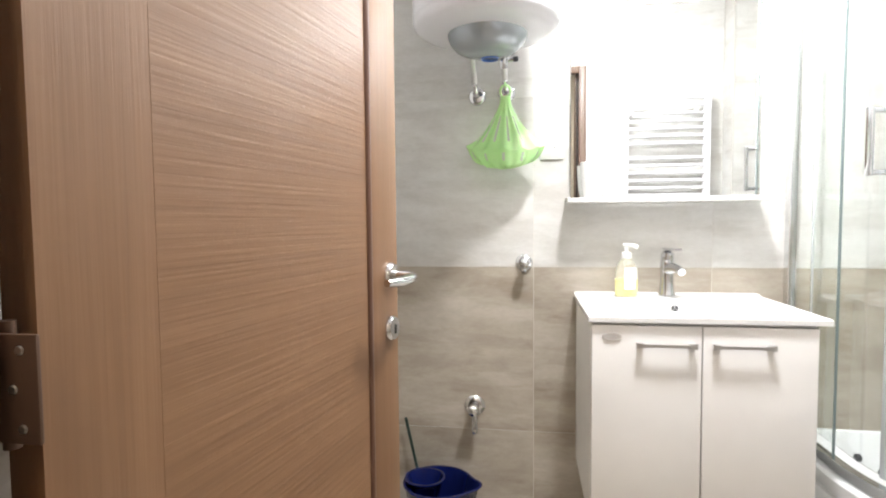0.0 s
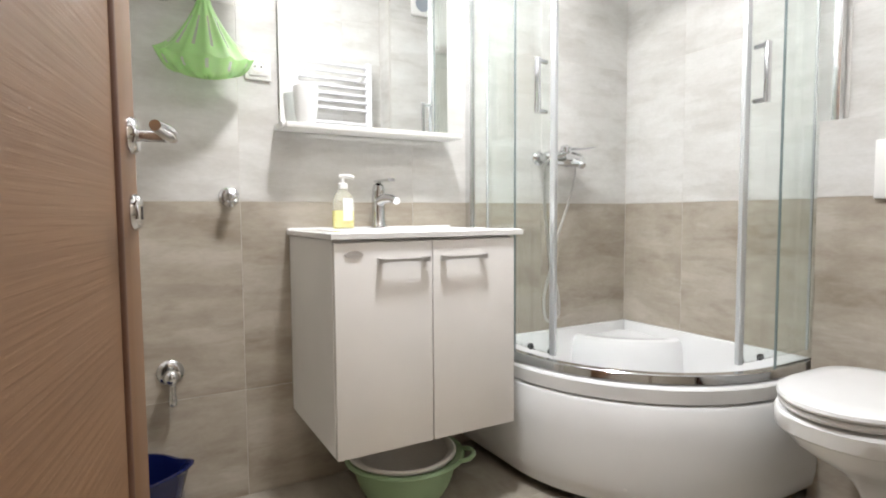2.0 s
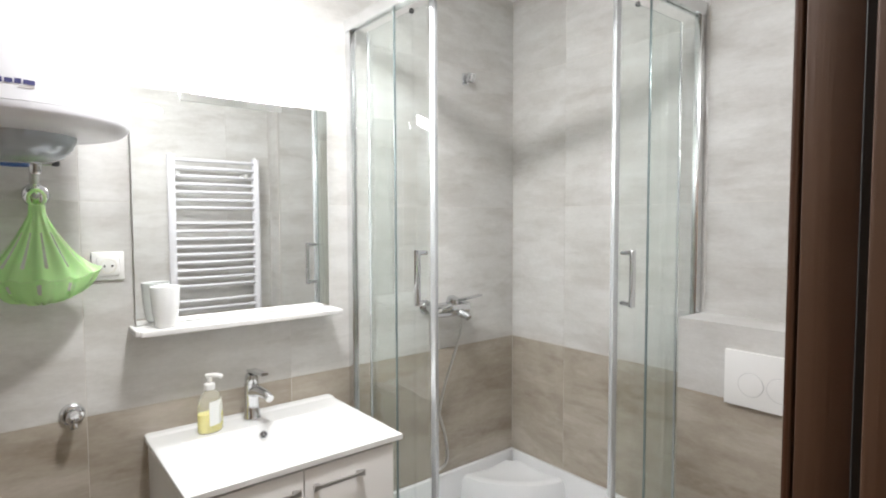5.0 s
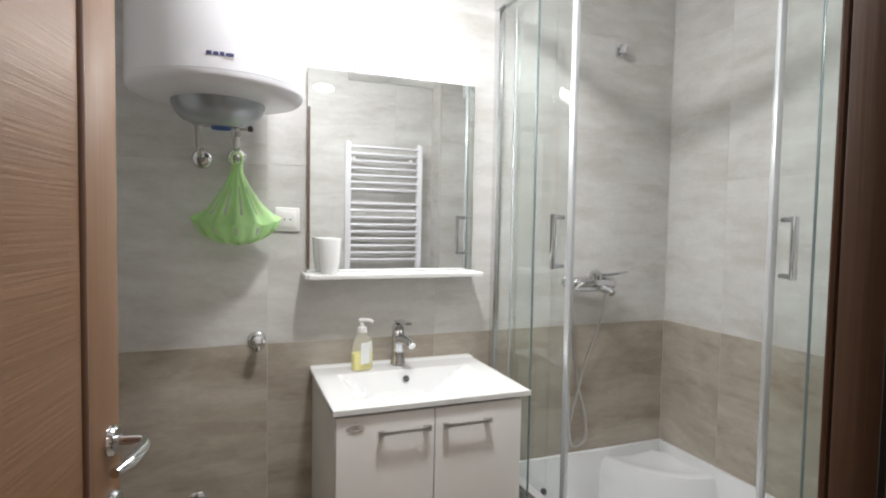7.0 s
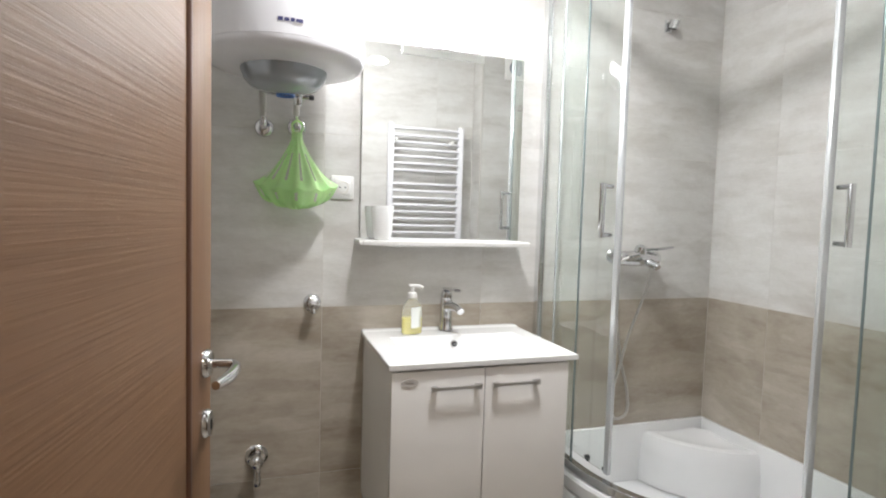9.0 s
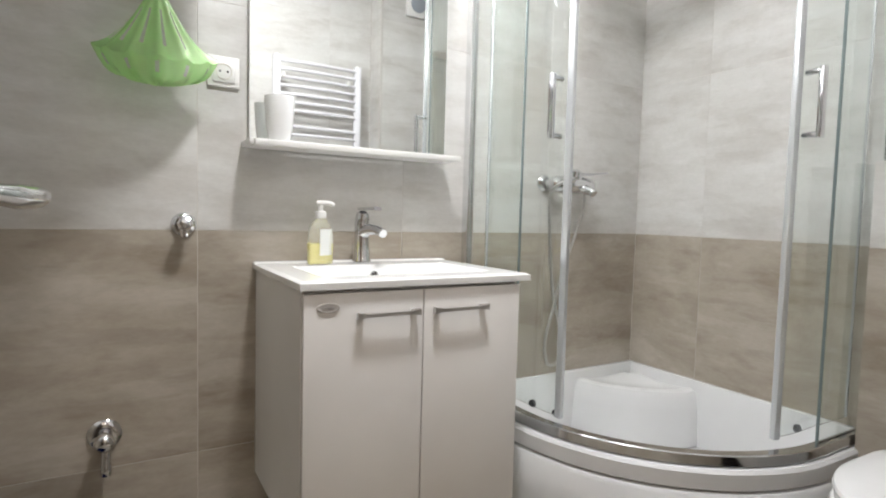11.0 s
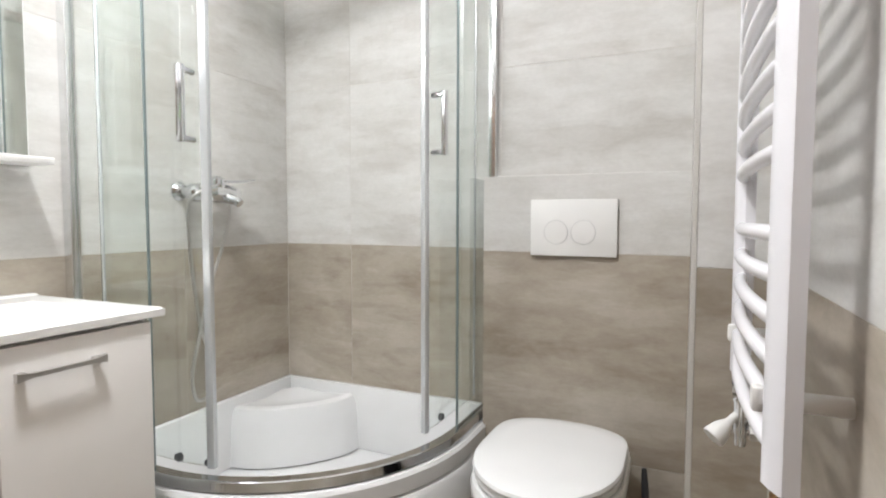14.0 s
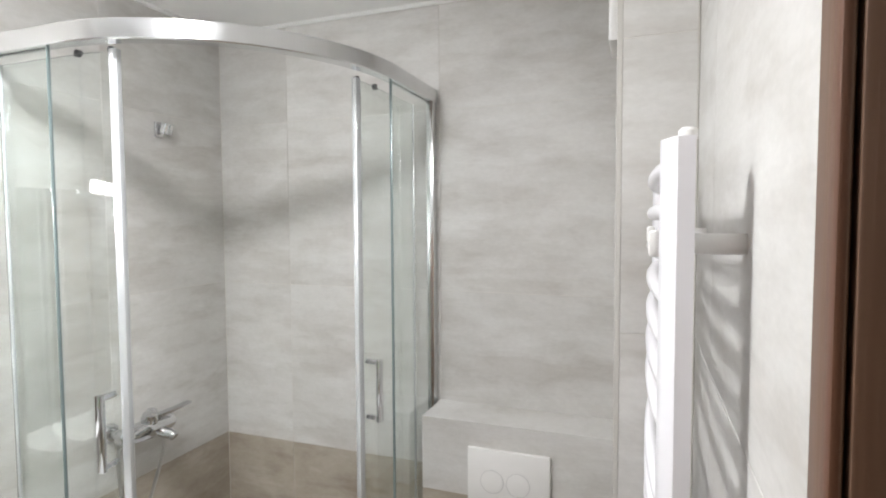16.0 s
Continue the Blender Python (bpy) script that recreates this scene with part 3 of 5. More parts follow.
LX, LY = 0.650, 1.375
dome = thing("ceiling_lamp", "round white LED panel lamp on the ceiling, lit", "lamp", (LX, LY, ZC))
part("frame", lathe([(0, 0), (0.112, 0), (0.112, -0.024), (0.108, -0.030), (0.099, -0.031), (0.098, -0.024), (0, -0.024)], pose(LX, LY, ZC - 0.0005), 40), PLASTIC, dome)
part("diffuser", lathe([(0.0975, -0.0255), (0.092, -0.0370), (0.075, -0.0470), (0.045, -0.0540), (0.0, -0.0560)], pose(LX, LY, ZC), 40), OPAL, dome, "glowing opal diffuser")
hall_lamp = thing("hall_lamp", "small round hall ceiling lamp, dimly lit", "lamp", (0.1, -0.6, ZC))
part("panel", lathe([(0.09, -0.001), (0.09, -0.012), (0.0, -0.014)], pose(0.1, -0.6, ZC), 32), HALL_GLOW, hall_lamp)

# ---- water heater ----
HX, HY, HR = 0.187, 1.917, 0.226
heater = thing("water_heater", "white cylindrical electric water heater mounted on the wall", "water heater", (HX, HY, 1.68))
part("tank", lathe([(0.2245, 1.7165), (HR, 1.7175), (HR, 2.26), (0.224, 2.264)], pose(HX, HY, 0), 72), ENAMEL, heater)
part("bottom_cap", lathe([(0.0, 1.678), (0.14, 1.679), (0.190, 1.683), (0.212, 1.689), (0.2215, 1.697), (0.2252, 1.706), (0.2258, 1.7162), (0.2240, 1.7166)], pose(HX, HY, 0), 72), ENAMEL, heater)
part("top_cap", lathe([(0.2225, 2.2635), (0.225, 2.266), (0.222, 2.29), (0.20, 2.305), (0.0, 2.31)], pose(HX, HY, 0), 72), ENAMEL, heater)
part("wall_bracket", box(HX - 0.12, HX + 0.12, HY + 0.18, YB - 0.0005, 2.10, 2.16, 0.003, 1), ENAMEL, heater, "", False)
fl = part("flange_cover", lathe([(0.122, 1.6905), (0.121, 1.6700), (0.112, 1.6500), (0.094, 1.6320), (0.070, 1.6220), (0.0, 1.6190)], pose(HX, HY + 0.005, 0), 48), FLANGE_GREY, heater, "glossy grey bowl-shaped flange cover")
part("blue_cap", lathe([(0, 1.6275), (0.022, 1.6275), (0.027, 1.6160), (0.029, 1.6345), (0, 1.6345)], pose(HX + 0.005, HY + 0.045, 0), 28), BLUE_CAP, fl, "blue round cap")
part("indicator", lathe([(0, 0), (0.004, 0), (0.004, 0.003), (0, 0.003)], pose(HX + 0.006, HY - 0.098, 1.6605, 130, 0, 0), 12), BLACK, fl)
# the maker's badge as plain bars
for x0, x1, z0, z1, mat in ((-0.024, -0.012, 1.739, 1.7485, LOGO_BLUE), (-0.009, 0.003, 1.739, 1.7475, LOGO_BLUE), (0.006, 0.016, 1.739, 1.7485, LOGO_BLUE), (0.019, 0.037, 1.739, 1.7475, LOGO_BLUE), (0.012, 0.037, 1.733, 1.736, LOGO_GREY)):
    rings = []
    for k in range(5):
        x = HX + x0 + (x1 - x0) * k / 4
        y = HY - math.sqrt((HR + 0.0012) ** 2 - (x - HX) ** 2)
        rings.append([(x, y, z0 + 0.008), (x, y, z1 + 0.008)])
    part("badge", loft(rings, False, False), mat, heater, "dark blue badge lettering")
# water pipes with wall rosettes
for px, pz, vx in ((0.133, 1.552, 0.128), (0.237, 1.560, 0.232)):
    pipe = thing("water_pipe", "braided steel hose from the heater to a chrome wall rosette", "pipe", (px, YB, pz), "heater water pipes")
    part("rosette", lathe([(r * 1.15, z) for r, z in ROSETTE], on_back(px, pz), 28), CHROME, pipe)
    part("elbow", tube(spline([(px, YB - 0.008, pz), (px, YB - 0.045, pz), (px + (vx - px) * 0.3, YB - 0.062, pz + 0.014), (vx, 2.115, pz + 0.035)], 5), 0.0095, 14), CHROME, pipe)
    part("hose", tube(spline([(vx, 2.117, pz + 0.030), (vx, 2.095, pz + 0.060), (vx - 0.001, 2.045, pz + 0.090), (vx, 2.010, 1.690)], 6), 0.0105, 14), STEEL_HOSE, pipe, "braided steel hose")
    part("nut", lathe([(0, 0), (0.015, 0), (0.015, 0.022), (0, 0.022)], pose(vx, 2.014, 1.640, 12, 0, 0), 6), CHROME, pipe)
safety = thing("safety_valve", "chrome safety valve with a small lever beside the hose", "valve", (0.25, 2.03, 1.63))
part("body", lathe([(0, 0), (0.012, 0), (0.014, 0.006), (0.014, 0.035), (0.011, 0.042), (0, 0.042)], pose(0.232, 2.035, 1.607, 18, 0, 0), 18), CHROME, safety)
part("branch", tube([(0.232, 2.030, 1.632), (0.258, 2.025, 1.632), (0.268, 2.024, 1.632)], 0.007, 12), CHROME, safety)
part("lever", lathe([(0, 0), (0.008, 0), (0.009, 0.012), (0.006, 0.016), (0, 0.016)], pose(0.264, 2.024, 1.632, 0, 90, 0), 14), DARK_GREY, safety, "dark lever cap")

# lime soap-net hung on the pipe: a pleated, slotted plastic flower
flower = thing("bath_scrubber_holder", "lime green pleated plastic flower-shaped holder hung on the pipe", "holder", (0.237, 2.09, 1.30))
FX, FY, FZ = 0.235, 2.108, 1.545
U, V = 72, 26


def petal(u, v):
    """u runs round the half cone, v from the neck to the rim."""
    a = math.pi * u
    w = 0.017 + 0.012 * v + 0.085 * (max(0.0, v - 0.12) / 0.88) ** 1.25
    d = 0.010 + 0.052 * v ** 1.2
    rib = math.cos(a * 12)
    fold = 1 + 0.085 * rib * min(1, v * 3) * (1 - 0.45 * v)
    x = -math.cos(a) * w * (1 + 0.03 * rib * v)
    y = -math.sin(a) * d * fold
    tip = 0.010 * max(0.0, math.cos(a) ** 8) * v ** 6
    drop = 0.180 * v + 0.010 * math.sin(a) * v ** 3 - 0.007 * max(0.0, rib) * v ** 5
    return (FX + x * (1 + 0.15 * tip / 0.010), FY + y, FZ - 0.012 - drop + tip)


bm = bmesh.new()
vs = [[bm.verts.new(petal(i / U, j / V)) for j in range(V + 1)] for i in range(U + 1)]
for i in range(U):
    for j in range(V):
        slot = i % 12 in (2, 3) and 10 <= j <= 21
        if not slot:
            bm.faces.new((vs[i][j], vs[i + 1][j], vs[i + 1][j + 1], vs[i][j + 1]))
bmesh.ops.solidify(bm, geom=bm.faces[:], thickness=0.0016)
part("petals", bm, LIME, flower)
# the cup under the rim, with a row of round holes
CUP = ((1.0, 0.0), (0.96, 0.012), (0.91, 0.024), (0.85, 0.036), (0.77, 0.046), (0.66, 0.053), (0.48, 0.057), (0.25, 0.059), (0.04, 0.059))
bm = bmesh.new()
vs = []
for i in range(U + 1):
    x, y, z = petal(i / U, 1.0)
    vs.append([bm.verts.new((FX + (x - FX) * k, FY + (y - FY) * (0.55 + 0.45 * k) - 0.004 * math.sin(math.pi * i / U), z - dz - 0.006 * math.sin(i * 0.55) * min(1, dz / 0.04) * k)) for k, dz in CUP])
for i in range(U):
    for j in range(len(CUP) - 1):
        if not (i % 14 in (6, 7) and j in (1, 2)):
            bm.faces.new((vs[i][j], vs[i + 1][j], vs[i + 1][j + 1], vs[i][j + 1]))
bmesh.ops.solidify(bm, geom=bm.faces[:], thickness=0.0016)
part("cup", bm, LIME, flower, "cupped lower rim with small holes")
part("loop", tube([(FX + 0.017 * math.sin(a), FY + 0.012 - 0.020 * abs(math.sin(a / 2)), FZ + 0.004 - 0.020 * math.cos(a)) for a in [2 * math.pi * k / 24 for k in range(25)]], 0.0042, 8, False), LIME, flower, "hanging loop")

# socket and wall valves
socket = thing("wall_socket", "white square wall power socket on the tiles", "socket", (0.394, YB, 1.365))
part("frame", box(0.354, 0.434, YB - 0.008, YB - 0.0005, 1.325, 1.405, 0.003, 2), PLASTIC, socket)
bm = box(0.366, 0.422, YB - 0.0115, YB - 0.0075, 1.337, 1.393, 0.003, 2)
ins = part("insert", bm, PLASTIC, socket)
part("well", lathe([(0.0205, 0.0), (0.0205, 0.0012), (0.019, 0.0014), (0.018, -0.003), (0.0, -0.003)], pose(0.394, YB - 0.0117, 1.365, 90, 0, 0), 32), OLD_PLASTIC, ins, "recessed round socket well")
for dx in (-0.0095, 0.0095):
    part("pin_hole", lathe([(0, 0.0), (0.0028, 0.0)], pose(0.394 + dx, YB - 0.01215, 1.365, 90, 0, 0), 12), BLACK, ins, "", False)
for vx, vz, nose in ((0.297, 0.960, False), (0.117, 0.433, True)):
    valve = thing("angle_valve", "chrome angle valve on a round wall rosette", "valve", (vx, YB, vz), "wall water valves")
    grow = 1.42 if nose else 1.15
    part("rosette", lathe([(r * grow, z) for r, z in ROSETTE], on_back(vx, vz), 28), CHROME, valve)
    if nose:
        part("stem", lathe([(0, 0), (0.014, 0), (0.015, 0.014), (0.018, 0.018), (0.018, 0.036), (0.015, 0.040), (0, 0.040)], on_back(vx, vz, 0.010), 20), CHROME, valve)
        part("outlet", lathe([(0, 0), (0.0115, 0), (0.0125, 0.004), (0.0125, 0.026), (0.0100, 0.030), (0.0105, 0.062), (0.0140, 0.066), (0.0140, 0.082), (0, 0.082)], pose(vx + 0.003, YB - 0.036, vz - 0.090), 18), CHROME, valve)
        part("knob", lathe([(0, 0), (0.021, 0), (0.0235, 0.008), (0.022, 0.018), (0.014, 0.026), (0, 0.028)], on_back(vx, vz, 0.048), 10), CHROME, valve)
    else:
        part("stem", lathe([(0, 0), (0.010, 0), (0.011, 0.02), (0.013, 0.024), (0.013, 0.040), (0, 0.040)], on_back(vx, vz, 0.010), 20), CHROME, valve)
        part("knob", lathe([(0, 0), (0.0165, 0), (0.019, 0.008), (0.0175, 0.020), (0.011, 0.028), (0, 0.029)], pose(vx, YB - 0.040, vz, 60, 0, 0), 8), CHROME, valve)
        part("outlet", lathe([(0, 0), (0.0105, 0), (0.0115, 0.004), (0.0105, 0.022), (0, 0.022)], pose(vx, YB - 0.030, vz - 0.031), 16), CHROME, valve)

# ---- shower ----
CX, CY = 1.728, 1.868      # centre of the quadrant's arc


def quad(r, n=40, x_end=XR - 0.001, y_end=YB - 0.001, a0=180.0, a1=270.0):
    """The plan line of the quadrant at radius r: along the back wall side, round the arc, to the right wall."""
    pts = [(CX - r, y_end)]
    for k in range(n + 1):
        a = radians(a0 + (a1 - a0) * k / n)
        pts.append((CX + r * math.cos(a), CY + r * math.sin(a)))
    pts.append((x_end, CY - r))
    return pts


def polar(r, ang):
    """A point of the quadrant line; past the arc's ends it runs straight on to the walls."""
    if ang < 180:
        return (CX - r, CY + radians(180 - ang) * 0.55)
    if ang > 270:
        return (CX + radians(ang - 270) * 0.55, CY - r)
    return (CX + r * math.cos(radians(ang)), CY + r * math.sin(radians(ang)))


def arc(r, a0, a1, n=24):
    return [polar(r, a0 + (a1 - a0) * k / n) for k in range(n + 1)]


def skirt(levels, inner=False):
    """Skins plan lines of the quadrant at (radius, z) levels."""
    return loft([[(x, y, z) for x, y in quad(r)] for r, z in levels], False, False)


tray = thing("shower_tray", "deep white acrylic quadrant shower tray with a corner seat and apron", "shower tray", (1.6, 1.75, 0.0))
bm = skirt([(0.578, 0.345), (0.590, 0.352), (0.591, 0.392), (0.584, 0.400), (0.530, 0.402), (0.518, 0.395), (0.490, 0.24), (0.460, 0.175), (0.19, 0.160)])
lip = [(x, y) for x, y in quad(0.19)]
c = bm.verts.new((XR - 0.001, YB - 0.001, 0.160))
bm.verts.ensure_lookup_table()
last = [v for v in bm.verts if abs(v.co.z - 0.160) < 1e-6 and v is not c]
last.sort(key=lambda v: math.atan2(v.co.y - YB, v.co.x - XR) % (2 * math.pi))
for a, b in zip(last, last[1:]):
    bm.faces.new((a, b, c))
part("basin", bm, ACRYLIC, tray)
bm = box(CX - 0.530, XR - 0.001, YB - 0.022, YB - 0.001, 0.16, 0.4065, 0.004, 2)
box(XR - 0.022, XR - 0.001, CY - 0.550, YB - 0.022, 0.16, 0.4065, 0.004, 2, bm)
part("wall_lip", bm, ACRYLIC, tray)
# corner seat: a rounded platform that swells out of the corner
seat_ring = []
for r, z in ((0.336, 0.165), (0.328, 0.30), (0.322, 0.350), (0.312, 0.367), (0.296, 0.373), (0.262, 0.366), (0.17, 0.358), (0.05, 0.366)):
    row = []
    for k in range(37):
        a = radians(180 + 90 * k / 36)
        w = 1 - 0.06 * math.sin(2 * (a - math.pi)) ** 2
        row.append((XR - 0.012 + r * w * math.cos(a), YB - 0.012 + r * w * math.sin(a), z))
    seat_ring.append(row)
part("corner_seat", loft(seat_ring, False, False), ACRYLIC, tray)
bm = skirt([(0.578, 0.3445), (0.591, 0.3425), (0.599, 0.333), (0.606, 0.24), (0.609, 0.16), (0.606, 0.09), (0.597, 0.048), (0.584, 0.032), (0.565, 0.028)])
part("apron", bm, ACRYLIC, tray, "curved white front apron")
part("groove", skirt([(0.576, 0.337), (0.576, 0.352)]), ACRYLIC, tray)
for ang in (187, 220):
    part("screw_cap", lathe([(0, 0), (0.0055, 0), (0.005, 0.002), (0, 0.003)], pose(CX + 0.6055 * math.cos(radians(ang)), CY + 0.6055 * math.sin(radians(ang)), 0.090) @ pose(0, 0, 0, 0, 90, ang), 14), PLASTIC, tray, "small white screw cap")
for ang in (224,):
    part("foot", lathe([(0, 0), (0.016, 0), (0.018, 0.006), (0.010, 0.012), (0.010, 0.20), (0, 0.20)], pose(CX + 0.545 * math.cos(radians(ang)), CY + 0.545 * math.sin(radians(ang)), 0.0), 16), PLASTIC, tray, "adjustable plastic foot")

cabin = thing("shower_enclosure", "quadrant glass shower enclosure with chrome profiles and open sliding doors", "shower enclosure", (1.6, 1.75, 0.402))
Z0, Z1 = 0.4025, 2.212


def ribbon(plan, z0, z1, half, bevel=True):
    """A bar of rectangular section along a plan line."""
    rings = []
    pts = [Vector((x, y, 0)) for x, y in plan]
    for i, p in enumerate(pts):
        d = (pts[min(i + 1, len(pts) - 1)] - pts[max(i - 1, 0)]).normalized()
        nrm = Vector((-d.y, d.x, 0))
        a, b = p - nrm * half, p + nrm * half
        e = min(half * 0.5, 0.003)
        c0, c1 = p - nrm * (half - e), p + nrm * (half - e)
        rings.append([(a.x, a.y, z0 + e), (c0.x, c0.y, z0), (c1.x, c1.y, z0), (b.x, b.y, z0 + e), (b.x, b.y, z1 - e), (c1.x, c1.y, z1), (c0.x, c0.y, z1), (a.x, a.y, z1 - e)])
    return loft(rings)


RAIL = 0.558
part("bottom_rail", ribbon(quad(RAIL), Z0, Z0 + 0.030, 0.016), CHROME, cabin, "polished curved bottom rail")
part("top_rail", ribbon(quad(RAIL), Z1 - 0.044, Z1, 0.019), ALU, cabin, "polished curved top rail")
part("wall_profile", box(CX - RAIL - 0.014, CX - RAIL + 0.014, YB - 0.034, YB - 0.001, Z0 + 0.03, Z1 - 0.044, 0.003, 2), ALU, cabin)
part("wall_profile", box(XR - 0.034, XR - 0.001, CY - RAIL - 0.014, CY - RAIL + 0.014, Z0 + 0.03, Z1 - 0.002, 0.003, 2), ALU, cabin)


def glass_pane(name, plan, z0, z1, thick=0.005, parent=None):
    ob = part(name, ribbon(plan, z0, z1, thick / 2), GLASS, parent or cabin, "clear curved safety glass")
    ob.visible_shadow = False
    return ob


def upright(name, p, z0, z1, w, d, ang, mat, parent, label=""):
    bm = box(-d / 2, d / 2, -w / 2, w / 2, z0, z1, 0.002, 2)
    bm.transform(pose(p[0], p[1], 0, 0, 0, max(180, min(270, ang))))
    return part(name, bm, mat, parent, label)


RF = 0.556      # fixed panes outside, sliding doors inside
A_L2, A_LS, A_R2, A_RS = 177.5, 192.6, 268.5, 259.6
for side, a_fix, a_lead, RD in (("l", A_L2, A_LS, 0.515), ("r", A_R2, A_RS, 0.497)):
    plan = [(CX - RF, YB - 0.02), (CX - RF, (YB + CY) / 2), polar(RF, a_fix)] if side == "l" else arc(RF, a_fix, 272, 6) + [(XR - 0.02, CY - RF)]
    glass_pane("fixed_pane", plan, Z0 + 0.030, Z1 - 0.044)
    upright("pane_edge", polar(RF, a_fix), Z0 + 0.03, Z1 - 0.044, 0.0045, 0.008, a_fix, PANE_LINE, cabin, "dark glass edge strip")
    lead, trail = a_lead, (a_lead - 39 if side == "l" else a_lead + 39)
    dplan = arc(RD, min(lead, trail), max(lead, trail), 40)
    door_pane = glass_pane("sliding_door", dplan, Z0 + 0.036, Z1 - 0.050)
    upright("edge_strip", polar(RD, a_lead), Z0 + 0.032, Z1 - 0.046, 0.020, 0.016, a_lead, SEAL_CLEAR, door_pane, "silver magnetic closing strip")
    upright("trailing_strip", polar(RD, trail + (1 if side == "l" else -1)), Z0 + 0.036, Z1 - 0.050, 0.006, 0.010, trail, SEAL_CLEAR, door_pane)
    ha = a_lead + (-3.2 if side == "l" else 3.2)
    bm = tube([(*polar(RD + 0.004, ha), 1.388), (*polar(RD + 0.046, ha), 1.388)], 0.0075, 10)
    join(bm, tube([(*polar(RD + 0.004, ha), 1.230), (*polar(RD + 0.046, ha), 1.230)], 0.0075, 10))
    hb = box(-0.0065, 0.0065, -0.0085, 0.0085, 1.221, 1.397, 0.002, 2)
    hb.transform(pose(*polar(RD + 0.046, ha), 0, 0, 0, ha))
    join(bm, hb)
    part("handle", bm, CHROME, door_pane, "square chrome bar handle")
    for zz, rr in ((Z0 + 0.040, 0.011), (Z1 - 0.0445, 0.0085)):
        for off in (0.055, 0.40):
            aa = a_lead + (-1 if side == "l" else 1) * math.degrees(off * 0.28 / RD)
            part("roller", lathe([(0, 0), (rr, 0), (rr, 0.010), (rr * 0.55, 0.014), (0, 0.014)], pose(*polar(RD - 0.006, aa), zz) @ pose(0, 0, 0, 0, -90, aa), 16), DARK_GREY, door_pane, "dark roller wheel")

mixer = thing("shower_mixer", "chrome wall-mounted bath and shower mixer with a lever", "shower mixer", (1.60, YB, 1.14))
for ex in (1.515, 1.665):
    part("rosette", lathe([(0, 0), (0.031, 0), (0.031, 0.004), (0.022, 0.014), (0, 0.015)], on_back(ex, 1.130), 28), CHROME, mixer)
    part("inlet", tube([(ex, YB - 0.010, 1.130), (ex, YB - 0.060, 1.128)], 0.014, 16), CHROME, mixer)
part("body", tube(spline([(1.492, 2.125, 1.124), (1.515, 2.122, 1.125), (1.59, 2.112, 1.126), (1.665, 2.118, 1.125), (1.690, 2.120, 1.124)], 4), [0.019, 0.023, 0.026, 0.028, 0.0295, 0.030, 0.031, 0.0315, 0.032, 0.0315, 0.031, 0.030, 0.029, 0.027, 0.025, 0.022, 0.018], 18), CHROME, mixer)
part("spout", tube(spline([(1.612, 2.105, 1.118), (1.622, 2.085, 1.108), (1.630, 2.062, 1.101), (1.632, 2.050, 1.092)], 4), [0.019, 0.019, 0.0185, 0.018, 0.0175, 0.017, 0.0165, 0.016, 0.0155, 0.015, 0.015, 0.015, 0.014], 16), CHROME, mixer)
knob = part("cartridge", lathe([(0, 0), (0.025, 0), (0.026, 0.018), (0.022, 0.034), (0.010, 0.040), (0, 0.040)], pose(1.592, 2.112, 1.142, 14, 0, 0), 24), CHROME, mixer)
part("lever", loft([[(1.600 + 0.125 * s, 2.100 - 0.020 * s + dy, 1.164 + 0.012 * s * s + dz) for dy, dz in ((-0.014 + 0.004 * s, -0.006 + 0.003 * s), (0.014 - 0.004 * s, -0.006 + 0.003 * s), (0.014 - 0.004 * s, 0.005 - 0.002 * s), (-0.014 + 0.004 * s, 0.005 - 0.002 * s))] for s in (0, 0.2, 0.4, 0.6, 0.8, 1.0)]), CHROME, knob)
hose = thing("shower_hose", "coiled steel shower hose hanging in a loop from the mixer", "shower hose", (1.57, 2.14, 0.45))
hp = spline([(1.640, 2.105, 1.104), (1.640, 2.105, 1.05), (1.625, 2.125, 0.95), (1.580, 2.145, 0.80), (1.552, 2.150, 0.68), (1.515, 2.150, 0.55), (1.525, 2.150, 0.465), (1.560, 2.150, 0.450), (1.598, 2.152, 0.480), (1.592, 2.156, 0.580), (1.558, 2.160, 0.700), (1.530, 2.155, 0.850), (1.505, 2.140, 1.00), (1.492, 2.125, 1.085), (1.500, 2.100, 1.118), (1.530, 2.088, 1.135), (1.556, 2.086, 1.140)], 7)
part("hose_tube", tube(hp, 0.0058, 10), STEEL_HOSE, hose)
part("end_nut", tube([(1.520, 2.090, 1.131), (1.566, 2.084, 1.143)], 0.0105, 12), CHROME, hose)
hook = thing("shower_holder", "small chrome hand-shower holder on the shower wall", "shower holder", (1.732, YB, 2.09))
part("plate", box(1.716, 1.748, YB - 0.010, YB - 0.0005, 2.065, 2.118, 0.004, 2), CHROME, hook)
part("cradle", lathe([(0.013, 0), (0.019, 0), (0.020, 0.034), (0.014, 0.034), (0.013, 0)], pose(1.736, YB - 0.030, 2.076, 14, 8, 0), 22), CHROME, hook)

# ---- toilet ----
TY = 1.010
toilet = thing("toilet", "white wall-hung ceramic toilet with its lid closed", "toilet", (1.6, TY, 0.05))


def bowl_ring(front, back, half, z, n=40, square=2.3, dx=0.0):
    """A D-shaped ring: round at the front, straight towards the wall."""
    pts = []
    length = back - front
    rad = min(half * 1.30, length)
    for k in range(n):
        a = 2 * math.pi * k / n
        c_, s_ = math.cos(a), math.sin(a)
        y = half * math.copysign(abs(s_) ** (2 / square), s_)
        if c_ < 0:
            x = front + rad + rad * -(abs(c_) ** (2 / square))
        else:
            x = front + rad + (length - rad) * abs(c_) ** 0.35
        pts.append((x + dx, TY + y, z))
    return pts


